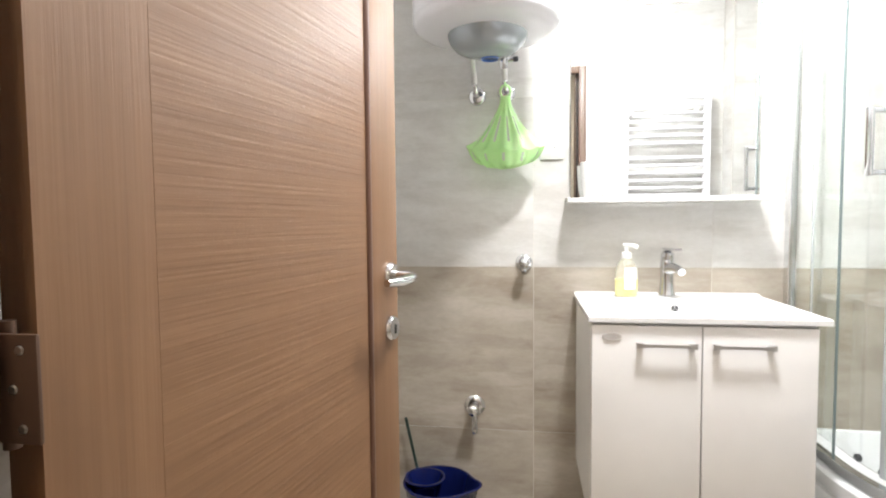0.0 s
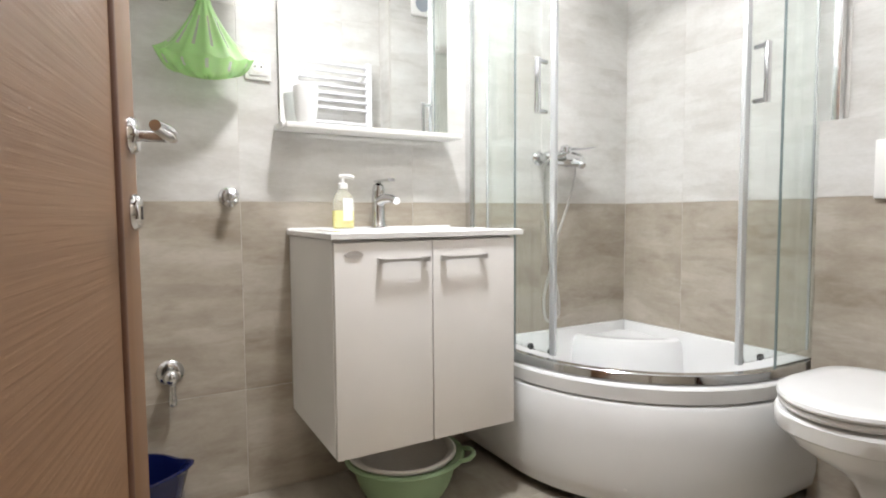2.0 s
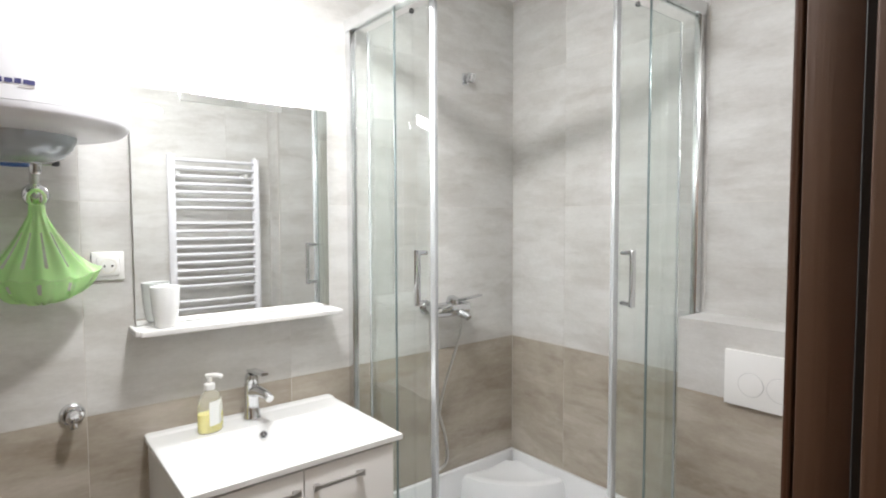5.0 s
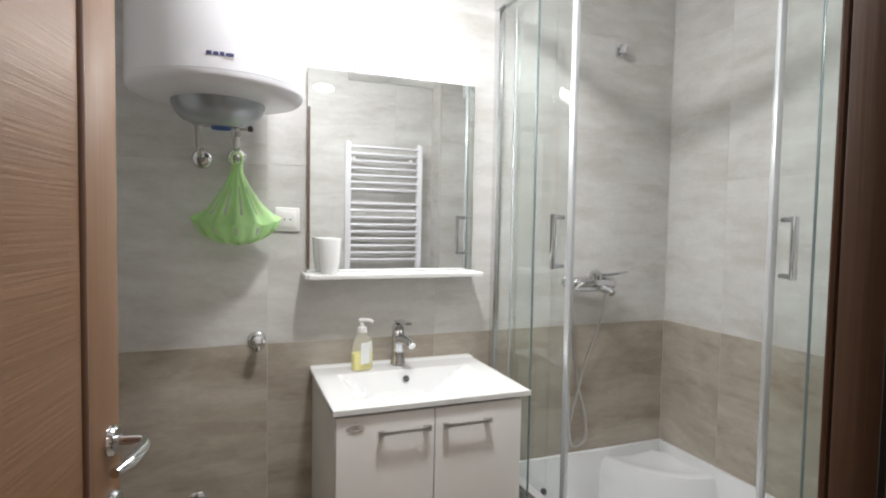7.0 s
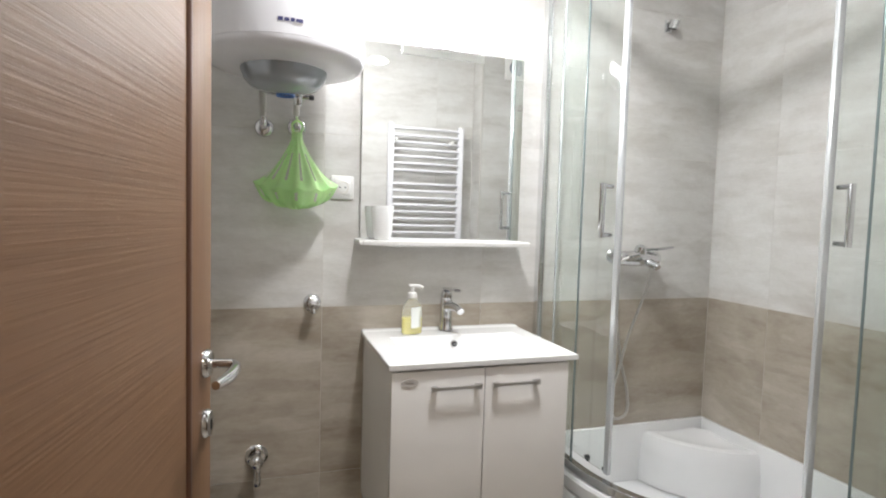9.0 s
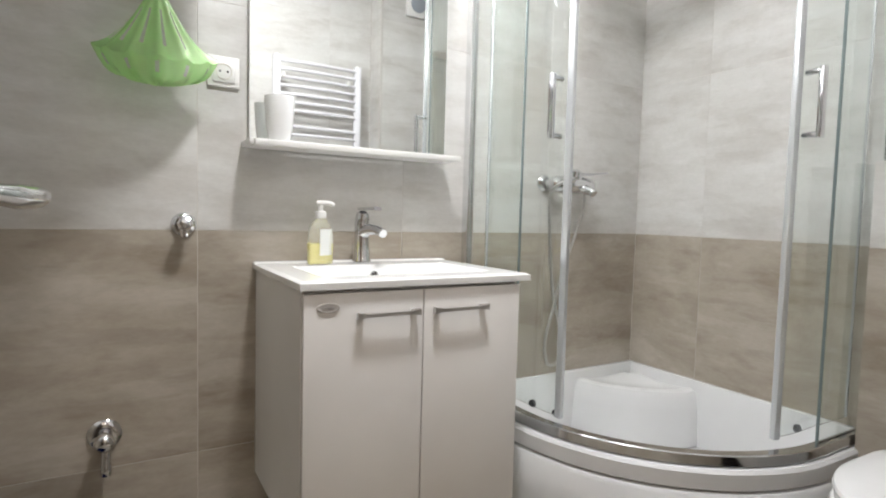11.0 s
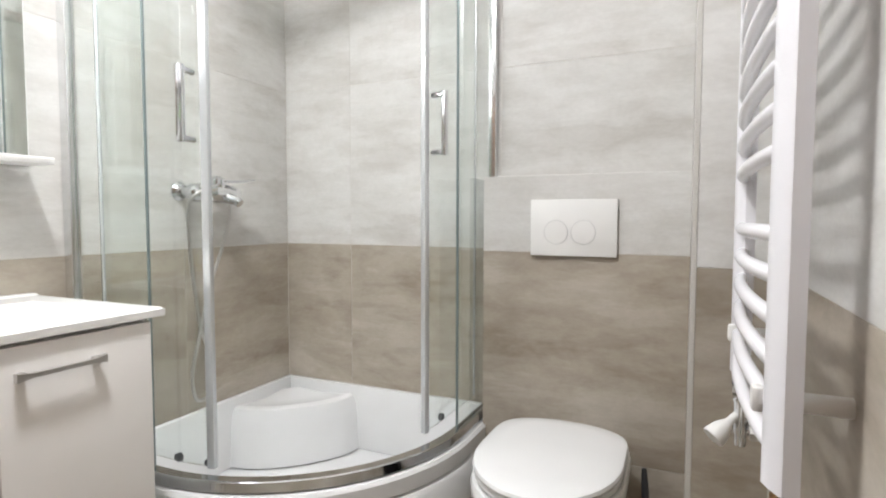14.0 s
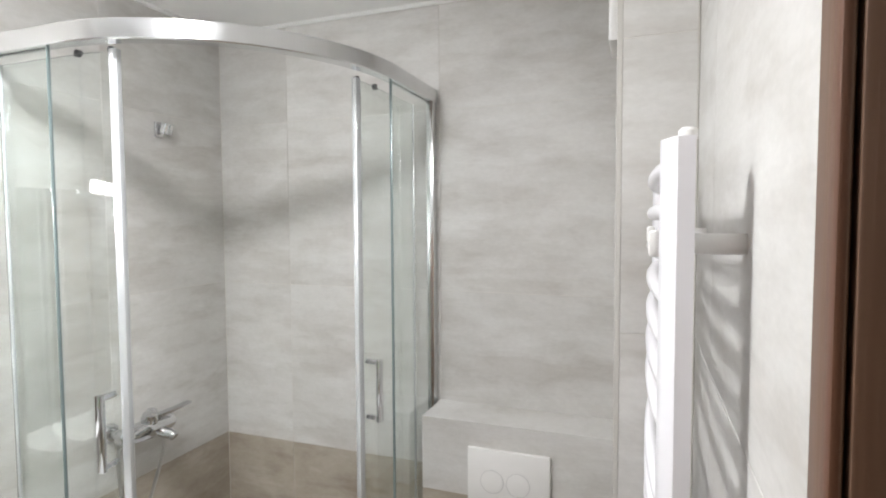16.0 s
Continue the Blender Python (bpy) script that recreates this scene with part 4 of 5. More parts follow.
WB = XBOX - 0.001
levels = [(1.745, WB, 0.038, 0.044), (1.708, WB, 0.049, 0.050), (1.684, WB, 0.056, 0.084), (1.664, WB, 0.062, 0.125), (1.644, WB, 0.071, 0.168), (1.612, WB, 0.085, 0.207), (1.555, WB, 0.113, 0.250), (1.482, WB, 0.146, 0.290), (1.420, WB, 0.166, 0.330), (1.388, WB, 0.174, 0.366), (1.384, WB, 0.1750, 0.3700), (1.366, WB, 0.182, 0.3735), (1.359, WB, 0.1835, 0.3800), (1.355, WB, 0.184, 0.4150), (1.360, WB, 0.181, 0.4220), (1.375, XBOX - 0.004, 0.170, 0.4240)]
part("bowl", loft([bowl_ring(f, b, h, z) for f, b, h, z in levels]), CERAMIC, toilet, "glazed ceramic bowl")
part("seat", loft([bowl_ring(f, b, h, z, square=2.0) for f, b, h, z in ((1.365, 1.805, 0.172, 0.4295), (1.352, 1.815, 0.177, 0.4320), (1.350, 1.817, 0.178, 0.4380), (1.354, 1.812, 0.176, 0.4450), (1.365, 1.805, 0.172, 0.4460))]), SEAT_PLASTIC, toilet, "white toilet seat")
part("lid", loft([bowl_ring(f, b, h, z, square=2.0) for f, b, h, z in ((1.360, 1.805, 0.174, 0.4485), (1.346, 1.817, 0.178, 0.4510), (1.344, 1.820, 0.180, 0.4570), (1.347, 1.818, 0.177, 0.4640), (1.365, 1.805, 0.168, 0.4685), (1.42, 1.77, 0.125, 0.4710), (1.50, 1.70, 0.06, 0.4720))]), SEAT_PLASTIC, toilet, "white closed toilet lid")
for dy in (-0.075, 0.075):
    part("lid_hinge", tube([(1.812, TY + dy - 0.022, 0.4440), (1.812, TY + dy + 0.022, 0.4440)], 0.013, 14), SEAT_PLASTIC, toilet)
plate = thing("flush_plate", "white dual-flush plate with two round buttons", "flush plate", (XBOX, 1.011, 1.02))
part("frame", box(XBOX - 0.014, XBOX - 0.0005, 0.888, 1.135, 0.937, 1.101, 0.003, 2), PLASTIC, plate)
for yy in (0.981, 1.059):
    part("button_ring", lathe([(0.0340, 0.0), (0.0356, 0.0), (0.0356, 0.0008), (0.0340, 0.0008), (0.0340, 0.0)], pose(XBOX - 0.0142, yy, 1.006, 0, -90, 0), 36), RING_GREY, plate, "fine grey ring", False)
    part("button", lathe([(0, 0.0022), (0.031, 0.0022), (0.0335, 0.0016), (0.0338, 0.0)], pose(XBOX - 0.0142, yy, 1.006, 0, -90, 0), 36), PLASTIC, plate, "round push button")
fan = thing("vent_fan", "white square bathroom vent fan near the ceiling", "vent fan", (1.72, YBOX0, 2.265))
part("cover", box(1.645, 1.795, YBOX0 + 0.0005, YBOX0 + 0.028, 2.190, 2.340, 0.006, 2), PLASTIC, fan)
part("grille_gap", lathe([(0, 0), (0.050, 0), (0.050, 0.001), (0, 0.001)], pose(1.72, YBOX0 + 0.028, 2.265, -90, 0, 0), 28), GREY_PLASTIC, fan)

# ---- towel radiator on the door wall ----
RX0, RX1, RZ0, RZ1, RY = 0.905, 1.378, 0.765, 1.862, 0.612
radiator = thing("towel_radiator", "white ladder towel radiator with curved rails on the door wall", "radiator", ((RX0 + RX1) / 2, RY, RZ0))
for x in (RX0, RX1):
    section = [(-0.016, -0.012), (-0.016, 0.004), (-0.013, 0.007), (0.002, 0.014), (0.016, 0.019), (0.021, 0.018), (0.022, 0.014), (0.022, -0.012)]
    part("post", loft([[(x + dx, RY + dy, z) for dx, dy in section] for z in (RZ0, RZ1)]), ENAMEL, radiator)
    part("post_cap", lathe([(0, 0), (0.009, 0), (0.009, 0.008), (0.006, 0.011), (0, 0.011)], pose(x + 0.004, RY - 0.006, RZ1 - 0.001), 16), PLASTIC, radiator, "white end plug")
zs = [1.835 - 0.045 * k for k in range(7)] + [1.477 - 0.045 * k for k in range(9)] + [1.030 - 0.045 * k for k in range(6)]
for z in zs:
    pts = [(RX0 + 0.010 + (RX1 - RX0 - 0.020) * s, RY + 0.006 + 0.014 * math.sin(math.pi * s) ** 0.7, z) for s in [k / 14 for k in range(15)]]
    part("rail", tube(pts, 0.0098, 12), ENAMEL, radiator)
for x in (RX0 + 0.035, RX1 - 0.060):
    for z in (1.756, 0.850):
        b = part("wall_bracket", tube([(x, YD, z), (x, RY + 0.012, z)], 0.011, 14), PLASTIC, radiator, "white wall bracket")
        part("bracket_clip", box(x - 0.010, x + 0.010, RY + 0.016, RY + 0.029, z - 0.014, z + 0.014, 0.004, 2), PLASTIC, b, "white clip")
# near foot: corroded brass tee with a red lever
tee = thing("radiator_tee", "corroded brass radiator tee with a red lever valve", "valve", (RX0, RY, 0.72))
rings = []
for k in range(13):
    z = 0.7645 - 0.0565 * k / 12
    r = (0.0120, 0.0135, 0.0135, 0.0125, 0.0095, 0.0105, 0.0125, 0.0130, 0.0115, 0.0095, 0.0100, 0.0085, 0.0060)[k]
    rings.append([(RX0 + r * (1 + 0.10 * noise.noise((a_ * 1.7, z * 90, 2.0))) * math.cos(a_), RY - 0.001 + r * (1 + 0.10 * noise.noise((a_ * 1.7, z * 90, 5.0))) * math.sin(a_), z) for a_ in [2 * math.pi * i / 20 for i in range(20)]])
body = part("body", loft(rings), BRASS, tee)
part("side_plug", lathe([(0, 0), (0.0075, 0), (0.0065, 0.007), (0.008, 0.008), (0.008, 0.014), (0, 0.015)], pose(RX0, RY - 0.010, 0.735, 90, 0, 0), 8), BRASS, body)
part("stem", tube([(RX0, RY - 0.002, 0.733), (RX0 + 0.004, RY + 0.016, 0.735)], 0.006, 10), BRASS, tee)
lever_path = [(RX0 + 0.004, RY + 0.006, 0.741), (RX0 + 0.005, RY + 0.018, 0.741), (RX0 + 0.006, RY + 0.028, 0.738), (RX0 + 0.007, RY + 0.037, 0.732)]
part("lever", loft([[(x - 0.008, y, z - 0.006), (x + 0.008, y, z - 0.006), (x + 0.008, y, z + 0.004), (x - 0.008, y, z + 0.004)] for x, y, z in lever_path]), RED, tee, "red bent lever")
# far foot: chrome valve with a bell-shaped white knob and a cover plate on the wall
rv = thing("radiator_valve", "chrome radiator valve with a white knob under the towel radiator", "valve", (RX1, RY, 0.68))
part("collar", lathe([(0, 0), (0.0165, 0), (0.0165, 0.017), (0.0145, 0.020), (0, 0.020)], pose(RX1, RY, 0.7440), 12), DARK_GREY, rv, "dark collar")
part("nut", lathe([(0, 0), (0.0165, 0), (0.018, 0.003), (0.018, 0.019), (0.0165, 0.022), (0, 0.022)], pose(RX1, RY, 0.7215), 6), CHROME, rv)
part("body", lathe([(0, 0), (0.009, 0), (0.010, 0.004), (0.010, 0.020), (0.0125, 0.024), (0.0125, 0.080), (0.015, 0.086), (0.015, 0.0895), (0, 0.0895)], pose(RX1, RY, 0.632), 16), CHROME, rv)
for z in (0.702, 0.662):
    part("tail", tube([(RX1, RY - 0.008, z), (RX1, YD + 0.008, z)], 0.0085, 12), CHROME, rv)
    part("tail_nut", lathe([(0, 0), (0.0165, 0), (0.0175, 0.003), (0.0175, 0.022), (0.0165, 0.025), (0, 0.025)], pose(RX1, RY - 0.014, z, 90, 0, 0), 6), STEEL_HOSE, rv, "dull steel nut")
km = look((RX1 - 0.004, RY + 0.006, 0.690), (RX1 - 0.036, RY + 0.052, 0.645))
part("knob", lathe([(0, 0), (0.007, 0), (0.008, -0.022), (0.012, -0.028), (0.017, -0.040), (0.0205, -0.058), (0.0195, -0.063), (0.014, -0.0645), (0, -0.0645)], km, 22), PLASTIC, rv, "white bell-shaped knob")
part("cover_plate", box(RX1 - 0.035, RX1 + 0.035, YD + 0.0005, YD + 0.016, 0.612, 0.745, 0.003, 2), OLD_PLASTIC, rv, "ivory cover plate")

# ---- small things low on the door wall ----
holder = thing("paper_holder", "white plastic toilet paper holder on the door wall", "paper holder", (1.10, YD, 0.43))
part("base", box(1.015, 1.175, YD + 0.0005, YD + 0.014, 0.405, 0.462, 0.004, 2), PLASTIC, holder)
part("arm", loft([[(1.022 + dx, YD + 0.012 + 0.075 * s, 0.434 - 0.004 * s + dz * (1 - 0.35 * s)) for dx, dz in ((-0.009, -0.024), (0.009, -0.024), (0.009, 0.024), (-0.009, 0.024))] for s in (0, 0.2, 0.4, 0.6, 0.8, 1.0)]), PLASTIC, holder, "tapered plastic arm")
part("spindle", tube([(1.022, 0.617, 0.430), (1.165, 0.617, 0.430)], 0.010, 14), PLASTIC, holder)
roll = thing("toilet_roll", "roll of white toilet paper on the holder", "toilet paper", (1.10, 0.617, 0.42))
part("paper", lathe([(0.0215, 0), (0.054, 0), (0.0555, 0.002), (0.0555, 0.096), (0.054, 0.098), (0.0215, 0.098), (0.0215, 0)], pose(1.050, 0.617, 0.420, 0, 90, 0), 48), PAPER, roll)
part("core", lathe([(0.0203, 0.001), (0.0213, 0.001), (0.0213, 0.097), (0.0203, 0.097), (0.0203, 0.001)], pose(1.050, 0.617, 0.420, 0, 90, 0), 32), CARDBOARD, roll, "cardboard core")
sheet = [[(1.051, 0.617 + 0.0562 * math.cos(radians(a)), 0.420 + 0.0562 * math.sin(radians(a))), (1.147, 0.617 + 0.0562 * math.cos(radians(a)), 0.420 + 0.0562 * math.sin(radians(a)))] for a in (60, 40, 20, 0)] + [[(1.051, 0.6735, 0.395), (1.147, 0.6735, 0.395)], [(1.051, 0.6725, 0.368), (1.147, 0.6735, 0.362)]]
part("loose_sheet", loft(sheet, False, False), PAPER, roll, "hanging loose sheet")
stop = thing("wall_outlet_cap", "small chrome capped water outlet on the wall", "valve", (0.92, YD, 0.31))
part("rosette", lathe(ROSETTE, pose(0.935, YD, 0.305, -90, 0, 0), 24), CHROME, stop)
part("cap", lathe([(0, 0), (0.008, 0), (0.008, 0.012), (0.011, 0.014), (0.011, 0.024), (0.006, 0.027), (0, 0.027)], pose(0.935, YD + 0.010, 0.305, -90, 0, 0), 16), CHROME, stop)

waste = thing("waste_bin", "dark brown pedal bin with a black bag round it", "waste bin", (1.44, 0.675, 0.0))
part("body", lathe([(0, 0.001), (0.096, 0.001), (0.099, 0.008), (0.103, 0.205), (0.103, 0.212), (0, 0.212)], pose(1.440, 0.672, 0), 40), BIN_BROWN, waste)
bag = []
for j in range(9):
    z = 0.232 - 0.140 * j / 8
    row = []
    for k in range(48):
        a = 2 * math.pi * k / 48
        r = 0.107 + 0.0035 * math.sin(a * 7 + j * 0.4) * (0.4 + j / 8) + 0.003 * math.sin(a * 13 + 1.7 * j) + 0.004 * (j / 8)
        row.append((1.440 + r * math.cos(a), 0.672 + r * math.sin(a), z + 0.008 * math.sin(a * 3 + 0.5) * j / 8))
    bag.append(row)
part("bag", loft(bag, False), BAG_BLACK, waste, "black plastic bag folded over the rim")
part("lid", lathe([(0.108, 0.232), (0.1085, 0.240), (0.104, 0.252), (0.080, 0.262), (0.04, 0.266), (0, 0.267)], pose(1.440, 0.672, 0), 40), BIN_BROWN, waste, "dark brown domed lid")
part("lid_hinge", box(1.425, 1.455, 0.561, 0.578, 0.222, 0.250, 0.004, 2), BIN_BROWN, waste)
part("pedal", box(1.290, 1.347, 0.715, 0.775, 0.004, 0.012, 0.003, 2), PLASTIC, waste, "white pedal")
brush = thing("toilet_brush", "grey toilet brush standing in its holder beside the bin", "toilet brush", (1.72, 0.79, 0.0))
part("holder", lathe([(0, 0.001), (0.048, 0.001), (0.052, 0.006), (0.043, 0.10), (0.040, 0.14), (0.036, 0.14), (0.039, 0.10), (0.044, 0.012), (0, 0.010)], pose(1.715, 0.785, 0), 30), GREY_PLASTIC, brush)
part("shaft", tube(spline([(1.715, 0.785, 0.05), (1.716, 0.786, 0.20), (1.724, 0.790, 0.30), (1.738, 0.797, 0.40)], 5), [0.006] * 6 + [0.0065, 0.008, 0.009, 0.0095, 0.010, 0.010, 0.0095, 0.009, 0.008, 0.006], 10), DARK_GREY, brush, "dark handle")
part("stopper", lathe([(0, 0), (0.016, 0), (0.020, 0.006), (0.020, 0.014), (0.008, 0.020), (0, 0.020)], pose(1.7155, 0.7855, 0.195), 18), DARK_GREY, brush)

# ---- things under the vanity and by the back wall ----
green = thing("green_basin", "pale green plastic wash basin on the floor under the vanity", "basin", (0.770, 1.940, 0.0))
GB = pose(0.770, 1.940, 0)
part("bowl", lathe([(0, 0.001), (0.098, 0.001), (0.112, 0.005), (0.130, 0.022), (0.150, 0.060), (0.163, 0.105), (0.169, 0.132), (0.186, 0.138), (0.191, 0.133), (0.193, 0.139), (0.186, 0.145), (0.166, 0.140), (0.160, 0.105), (0.146, 0.060), (0.124, 0.024), (0.094, 0.007), (0, 0.006)], GB, 56), MINT, green)
ear = spline([(0.888, 1.795, 0.139), (0.912, 1.780, 0.147), (0.940, 1.796, 0.152), (0.952, 1.836, 0.150), (0.944, 1.872, 0.140)], 5)
part("ear", tube(ear, 0.0075, 10), MINT, green, "moulded carrying ear")
inner = thing("white_basin", "greyish white plastic basin nested inside the green one", "basin", (0.764, 1.945, 0.02))
part("bowl", lathe([(0, 0.0085), (0.086, 0.0085), (0.110, 0.020), (0.132, 0.060), (0.150, 0.1375), (0.146, 0.1395), (0.128, 0.062), (0.106, 0.024), (0, 0.014)], pose(0.764, 1.945, 0), 56), BASIN_GREY, inner)
part("rim", lathe([(0.1505, 0.1380), (0.168, 0.1475), (0.173, 0.1455), (0.173, 0.1515), (0.166, 0.1555), (0.1465, 0.1455), (0.1465, 0.1400), (0.1505, 0.1380)], pose(0.764, 1.945, 0), 56), BASIN_GREY, inner, "rolled plastic rim")

bucket = thing("mop_bucket", "dark blue plastic mop bucket with a wringer and pouring lip", "bucket", (0.03, 2.03, 0.0))
BKX, BKY = 0.004, 2.030
rings = []
for r, z in ((0.085, 0.002), (0.092, 0.006), (0.112, 0.20), (0.116, 0.212), (0.121, 0.214), (0.121, 0.218), (0.113, 0.218), (0.108, 0.20), (0.088, 0.012), (0.0005, 0.010)):
    row = []
    for k in range(48):
        a = 2 * math.pi * k / 48
        spout = max(0, math.cos(a + 0.25)) ** 14 * max(0, (z - 0.12) / 0.1) if r > 0.05 else 0
        row.append((BKX + (r + 0.040 * spout) * math.cos(a), BKY + (r + 0.040 * spout) * math.sin(a) * 1.0, z + 0.012 * spout))
    rings.append(row)
part("pail", loft(rings), BLUE, bucket)
part("wringer", lathe([(0.040, 0.13), (0.058, 0.21), (0.066, 0.226), (0.070, 0.228), (0.070, 0.232), (0.062, 0.232), (0.054, 0.21), (0.037, 0.13), (0.040, 0.13)], pose(BKX - 0.045, BKY, 0), 36), BLUE, bucket, "blue wringer insert")
part("bail", tube(spline([(BKX - 0.03, BKY - 0.122, 0.205), (BKX + 0.02, BKY - 0.135, 0.14), (BKX + 0.07, BKY - 0.125, 0.09), (BKX + 0.12, BKY - 0.06, 0.11), (BKX + 0.128, BKY + 0.01, 0.19)], 6), 0.0028, 8), SCREW, bucket, "wire carrying handle")
cord = thing("floor_valve_cap", "small white plastic cap on the floor by the bucket", "cap", (0.165, 2.09, 0.0))
part("cap", lathe([(0, 0), (0.018, 0), (0.018, 0.022), (0.012, 0.030), (0, 0.031)], pose(0.165, 2.09, 0.0), 20), PLASTIC, cord)
mop = thing("mop_stick", "thin dark green stick leaning in the corner behind the bucket", "mop stick", (-0.09, 2.10, 0.0))
part("stick", tube([(-0.050, 2.150, 0.004), (-0.138, 2.165, 0.385)], 0.0055, 10), material("green_stick", (0.012, 0.03, 0.022), 0.4), mop)

# ---- rug ----
rug_m = pose(0.885, 1.385, 0.0, 0, 0, -7)
rug = thing("bath_rug", "beige woven cotton bath rug with brown feather print", "rug", (0.885, 1.385, 0.0))
RUG = material("rug_cotton", (0.62, 0.53, 0.42), 0.95)
t_, b_ = nodes_of(RUG)
clouds = noise_tex(t_, coords(t_, (7, 9, 7)), 1.0, 4.0, 0.55, 0.6)
base = ramp(t_, clouds, [(0.38, (0.68, 0.53, 0.42)), (0.50, (0.78, 0.69, 0.57)), (0.58, (0.85, 0.80, 0.70))])
wv = node(t_, "ShaderNodeTexWave", Scale=75.0, Distortion=1.2)
wv.bands_direction = "X"
t_.links.new(coords(t_, (1, 1, 1)), wv.inputs["Vector"])
weave = ramp(t_, wv.outputs["Fac"], [(0.2, (0.86, 0.84, 0.82)), (0.7, (1, 1, 1))])
t_.links.new(mix(t_, 1.0, base, weave, "MULTIPLY"), b_.inputs["Base Color"])
bump(t_, b_, wv.outputs["Fac"], 0.7, 0.003)
RW, RL, NR, NS = 0.63, 0.42, 64, 44
bm = bmesh.new()
vs = []
for i in range(NR + 1):
    col = []
    for j in range(NS + 1):
        u, v = i / NR, j / NS
        edge = 0.006 * noise.noise((u * 14, 3.1, v * 2)) * (1 if j in (0, NS) else 0)
        x = (u - 0.5) * RW + (0.004 * noise.noise((v * 16, 9.2, 0)) if i in (0, NR) else 0)
        y = (v - 0.5) * RL + edge * 1.4
        far = max(0.0, (v - 0.8) / 0.2) * max(0.0, 1 - abs(u - 0.93) / 0.12)
        z = 0.0066 + 0.003 * noise.noise((u * 4, v * 4, 0.5)) + 0.012 * far
        col.append(bm.verts.new((x, y, z)))
    vs.append(col)
for i in range(NR):
    for j in range(NS):
        bm.faces.new((vs[i][j], vs[i + 1][j], vs[i + 1][j + 1], vs[i][j + 1]))
bmesh.ops.solidify(bm, geom=bm.faces[:], thickness=0.006)
bm.transform(rug_m)
part("mat", bm, RUG, rug)
PRINT = material("rug_print", (0.17, 0.12, 0.095), 0.95)


def feather(cx, cy, length, ang, bend):
    """A printed feather: a curved quill with a broken outline and barbs."""
    bm = bmesh.new()

    def stroke(p, w):
        n = len(p)
        rows = []
        for i, (x, y) in enumerate(p):
            dx = p[min(i + 1, n - 1)][0] - p[max(i - 1, 0)][0]
            dy = p[min(i + 1, n - 1)][1] - p[max(i - 1, 0)][1]
            l = math.hypot(dx, dy) or 1
            ww = w * (0.35 + math.sin(math.pi * (i + 0.3) / (n + 0.3)))
            rows.append([(x - dy / l * ww, y + dx / l * ww, 0), (x + dy / l * ww, y - dx / l * ww, 0)])
        join(bm, loft(rows, False, False))
    spine = lambda s: ((s - 0.5) * length, bend * length * (4 * s * (1 - s)))
    stroke([spine(k / 10) for k in range(11)], 0.0016)
    vane = lambda s, sgn: (spine(s)[0], spine(s)[1] + sgn * 0.105 * length * math.sin(math.pi * min(1, (s - 0.25) / 0.75)) ** 0.6)
    for sgn, spans in ((1, ((0.25, 0.52), (0.58, 0.96))), (-1, ((0.30, 0.44), (0.52, 0.70), (0.78, 0.98)))):
        for a, b in spans:
            stroke([vane(a + (b - a) * k / 6, sgn) for k in range(7)], 0.0014)
        for k in range(9):
            s = 0.30 + 0.075 * k + 0.012 * math.sin(k * 5.3 + cx * 40)
            x, y = spine(s)
            ex, ey = vane(min(0.99, s + 0.09), sgn)
            f = 0.55 + 0.4 * abs(math.sin(k * 2.7 + cy * 50))
            stroke([(x, y), (x + (ex - x) * f * 0.6, y + (ey - y) * f * 0.5), (x + (ex - x) * f, y + (ey - y) * f)], 0.0009)
    bm.transform(rug_m @ pose(cx, cy, 0.0135, 0, 0, ang))
    for v in bm.verts:
        lx, ly, _ = rug_m.inverted() @ v.co
        u, w = lx / RW + 0.5, ly / RL + 0.5
        far = max(0.0, (w - 0.8) / 0.2) * max(0.0, 1 - abs(u - 0.93) / 0.12)
        v.co.z = 0.0074 + 0.003 * noise.noise((u * 4, w * 4, 0.5)) + 0.012 * far
    return bm


for cx, cy, ln, ang, bend in ((0.17, 0.09, 0.16, 32, 0.10), (0.21, -0.04, 0.15, 48, 0.16), (-0.06, 0.14, 0.15, 24, 0.06), (-0.18, 0.02, 0.12, 30, 0.1), (0.05, -0.12, 0.11, 60, 0.1), (-0.06, 0.03, 0.06, 10, 0.1), (0.12, 0.02, 0.06, 0, 0.1), (0.08, 0.10, 0.05, 20, 0.0), (-0.12, -0.12, 0.10, 20, 0.1)):
    part("feather_print", feather(cx, cy, ln, ang, bend), PRINT, rug, "brown printed feather", False)

# ---- tiles ----
tile_meshes = {}


def tile_mesh(w, h, mat):
    key = (round(w, 4), round(h, 4), mat.name)
    if key not in tile_meshes:
        g, e = 0.0007, 0.0005
        x, y = w / 2 - g, h / 2 - g
        v = [(sx * x, sy * y, 0.0) for sx, sy in ((-1, -1), (1, -1), (1, 1), (-1, 1))]
        v += [(sx * x, sy * y, T - e) for sx, sy in ((-1, -1), (1, -1), (1, 1), (-1, 1))]
        v += [(sx * (x - e), sy * (y - e), T) for sx, sy in ((-1, -1), (1, -1), (1, 1), (-1, 1))]
        f = [(i, (i + 1) % 4, 4 + (i + 1) % 4, 4 + i) for i in range(4)] + [(4 + i, 4 + (i + 1) % 4, 8 + (i + 1) % 4, 8 + i) for i in range(4)] + [(8, 9, 10, 11)]
        me = bpy.data.meshes.new("tile")
        me.from_pydata(v, [], f)
        me.materials.append(mat)
        tile_meshes[key] = me
    return tile_meshes[key]


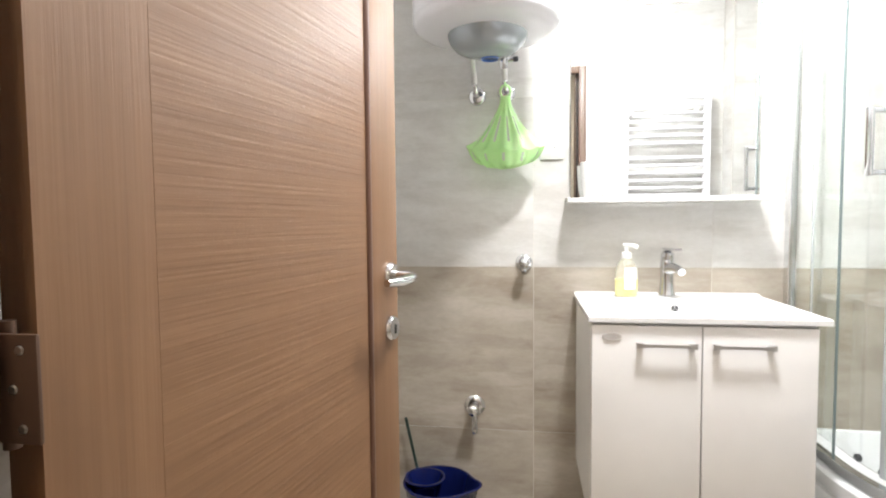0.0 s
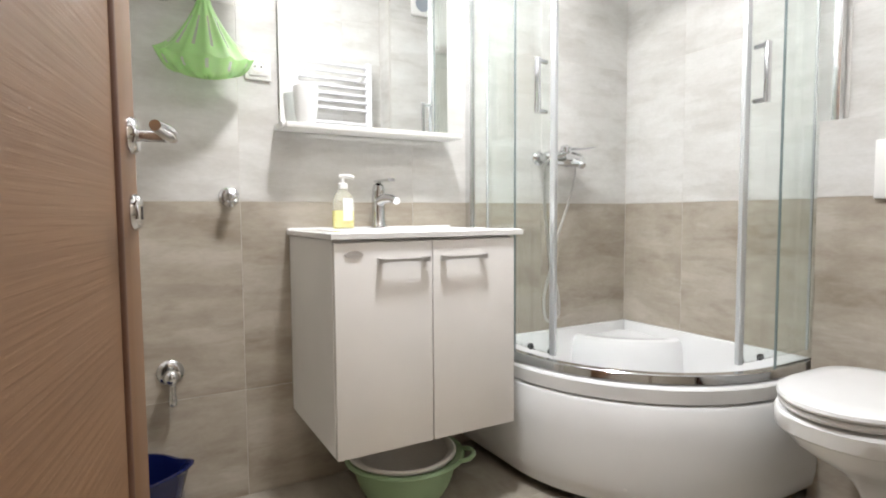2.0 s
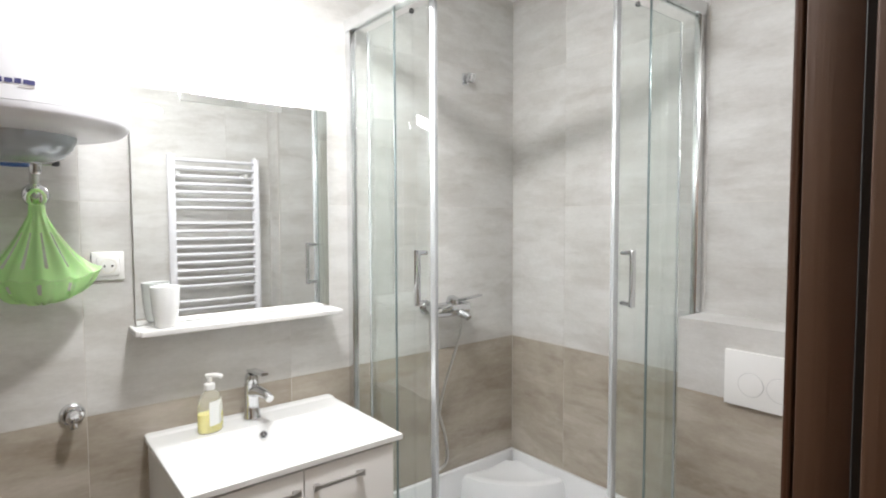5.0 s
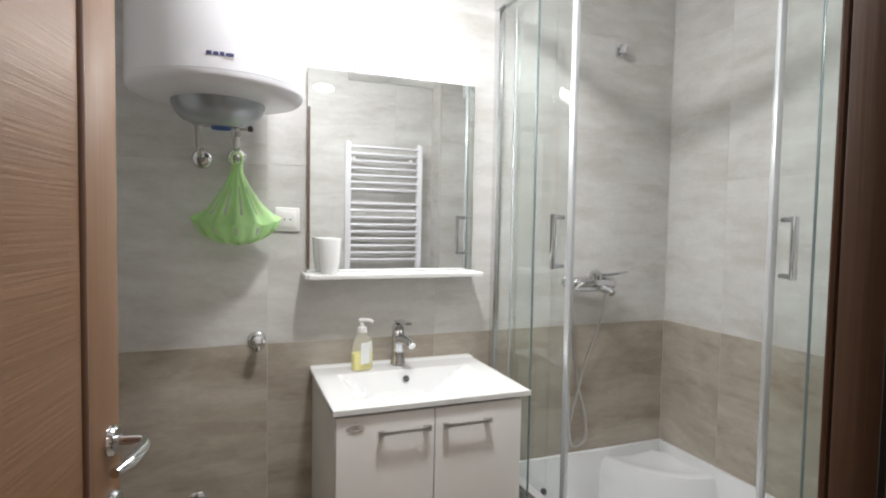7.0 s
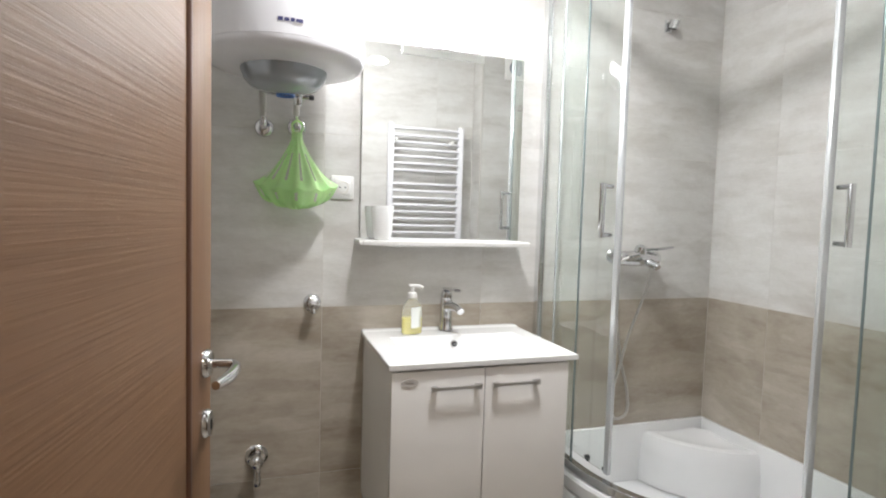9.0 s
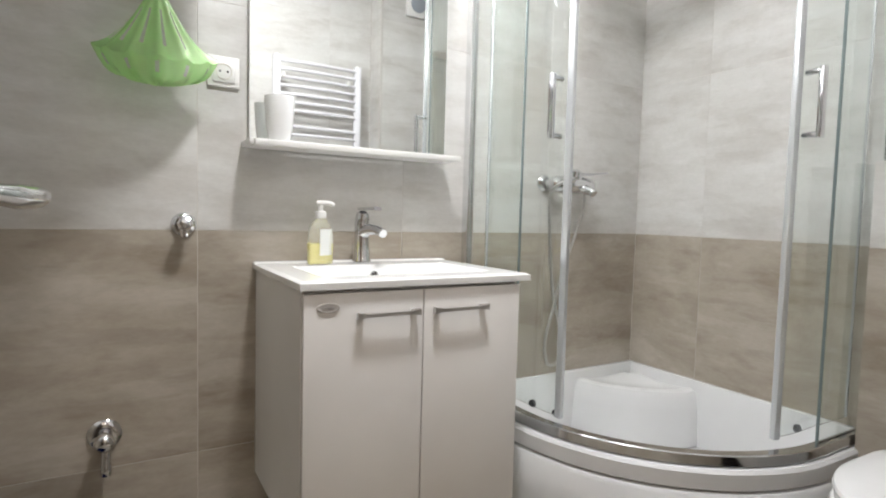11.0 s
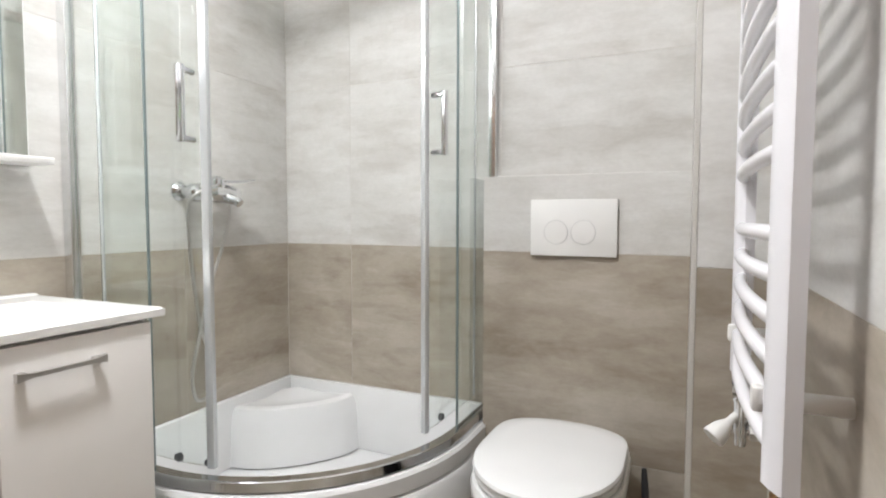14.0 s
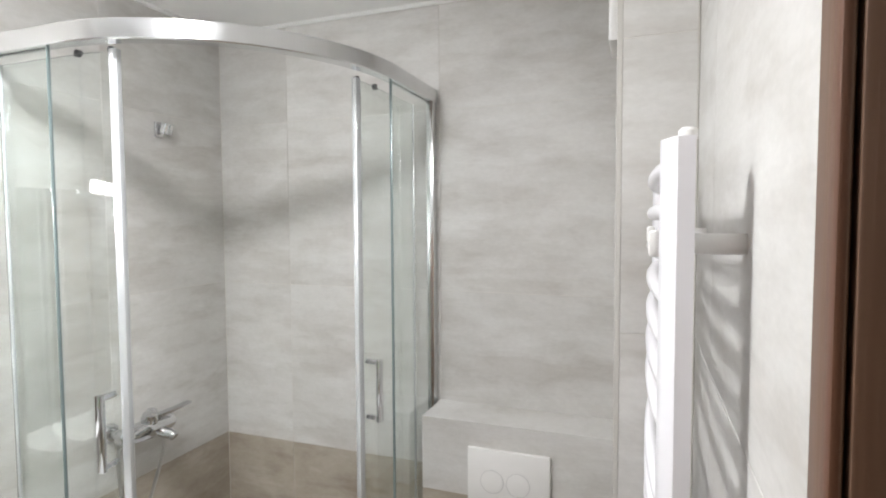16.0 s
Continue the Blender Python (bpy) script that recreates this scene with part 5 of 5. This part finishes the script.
def lay(parent, origin, ux, uy, joints_u, joints_v, mats, holes=()):
    """Lays tiles on a plane: origin and two axes, joints along both, a material for each row."""
    ux, uy = Vector(ux), Vector(uy)
    n = ux.cross(uy)
    rot = Matrix((ux, uy, n)).transposed().to_4x4()
    for u0, u1 in zip(joints_u, joints_u[1:]):
        for (v0, v1), mat in zip(zip(joints_v, joints_v[1:]), mats):
            cells = [(u0, u1, v0, v1)]
            for a0, a1, b0, b1 in holes:
                out = []
                for p0, p1, q0, q1 in cells:
                    if a1 <= p0 or a0 >= p1 or b1 <= q0 or b0 >= q1:
                        out.append((p0, p1, q0, q1))
                        continue
                    if a0 > p0:
                        out.append((p0, a0, q0, q1))
                    if a1 < p1:
                        out.append((a1, p1, q0, q1))
                    if b0 > q0:
                        out.append((max(p0, a0), min(p1, a1), q0, b0))
                    if b1 < q1:
                        out.append((max(p0, a0), min(p1, a1), b1, q1))
                cells = out
            for p0, p1, q0, q1 in cells:
                if p1 - p0 < 0.012 or q1 - q0 < 0.012:
                    continue
                ob = new("tile", tile_mesh(p1 - p0, q1 - q0, mat))
                c = Vector(origin) + ux * (p0 + p1) / 2 + uy * (q0 + q1) / 2
                ob.matrix_world = Matrix.Translation(c) @ rot
                ob.parent = parent


ZJ = [0.0, 0.346, 0.946, 1.546, 2.146, ZC]
ROWS_MAT = [TILE_DARK, TILE_DARK, TILE_LIGHT, TILE_LIGHT, TILE_LIGHT]
# back wall faces -y
lay(wall_back, (0, YB + T, 0), (1, 0, 0), (0, 0, 1), [XL, -0.269, 0.331, 0.931, 1.531, XR], ZJ, ROWS_MAT)
# right wall faces -x: u runs towards -y
lay(wall_right, (XR + T, 0, 0), (0, -1, 0), (0, 0, 1), [-YB, -1.885, -1.285, -YBOX0], ZJ, ROWS_MAT)
# left wall faces +x
lay(wall_left, (XL - T, 0, 0), (0, 1, 0), (0, 0, 1), [YD, 0.99, 1.59, YB], ZJ, ROWS_MAT)
# door wall faces +y: u runs towards -x
lay(wall_door, (0, YD - T, 0), (-1, 0, 0), (0, 0, 1), [-XPIL, -1.231, -0.631, -0.031, -XL], ZJ, ROWS_MAT, [(-DX1, -DX0, -0.1, DZ)])
# cistern boxing: front, ledge, side
lay(cistern_box, (XBOX + T, 0, 0), (0, -1, 0), (0, 0, 1), [-YBOX1, -YBOX0], [0.0, 0.346, 0.946, ZBOX], [TILE_DARK, TILE_DARK, TILE_LIGHT])
lay(cistern_box, (0, 0, ZBOX - T), (1, 0, 0), (0, 1, 0), [XBOX + 0.002, XR], [YBOX0, YBOX1], [TILE_LIGHT])
lay(cistern_box, (0, YBOX1 - T, 0), (-1, 0, 0), (0, 0, 1), [-XR, -XBOX - 0.002], [0.0, 0.346, 0.946, ZBOX - 0.004], [TILE_DARK, TILE_DARK, TILE_LIGHT])
# pillar: front and the side towards the shower
lay(pillar, (XPIL + T, 0, 0), (0, -1, 0), (0, 0, 1), [-YBOX0 + 0.0, -YD], ZJ, ROWS_MAT)
lay(pillar, (0, YBOX0 - T, 0), (-1, 0, 0), (0, 0, 1), [-XBOX, -XPIL - 0.002], ZJ, ROWS_MAT)
lay(pillar, (0, YBOX0 - T, 0), (-1, 0, 0), (0, 0, 1), [-XR, -XBOX], [ZBOX, 1.546, 2.146, ZC], [TILE_LIGHT] * 3)
# floor
lay(floor, (0, 0, -T), (1, 0, 0), (0, 1, 0), [XL, 0.06, 0.66, 1.26, XR], [0.44, 0.53, 1.13, 1.73, YB], [TILE_FLOOR] * 4)
structure("floor_sealant", box(XBOX - 0.006, XBOX - 0.0005, YBOX0 + 0.002, YBOX1 - 0.002, 0.0002, 0.005, 0.0015, 1), EDGE_PROFILE, "pale sealant line along the foot of the boxing", "trim")
structure("corner_sealant", box(XPIL - 0.0045, XPIL - 0.0005, YD + 0.0005, YD + 0.004, 0, ZC - 0.02, 0.002, 1), EDGE_PROFILE, "pale sealant line in the tiled corner", "trim")
structure("corner_trim", box(XPIL - 0.0012, XPIL + 0.010, YBOX0 - 0.010, YBOX0 + 0.0012, 0, ZC - 0.02, 0.001, 1), EDGE_PROFILE, "pale edge profile on the tiled corner", "trim")
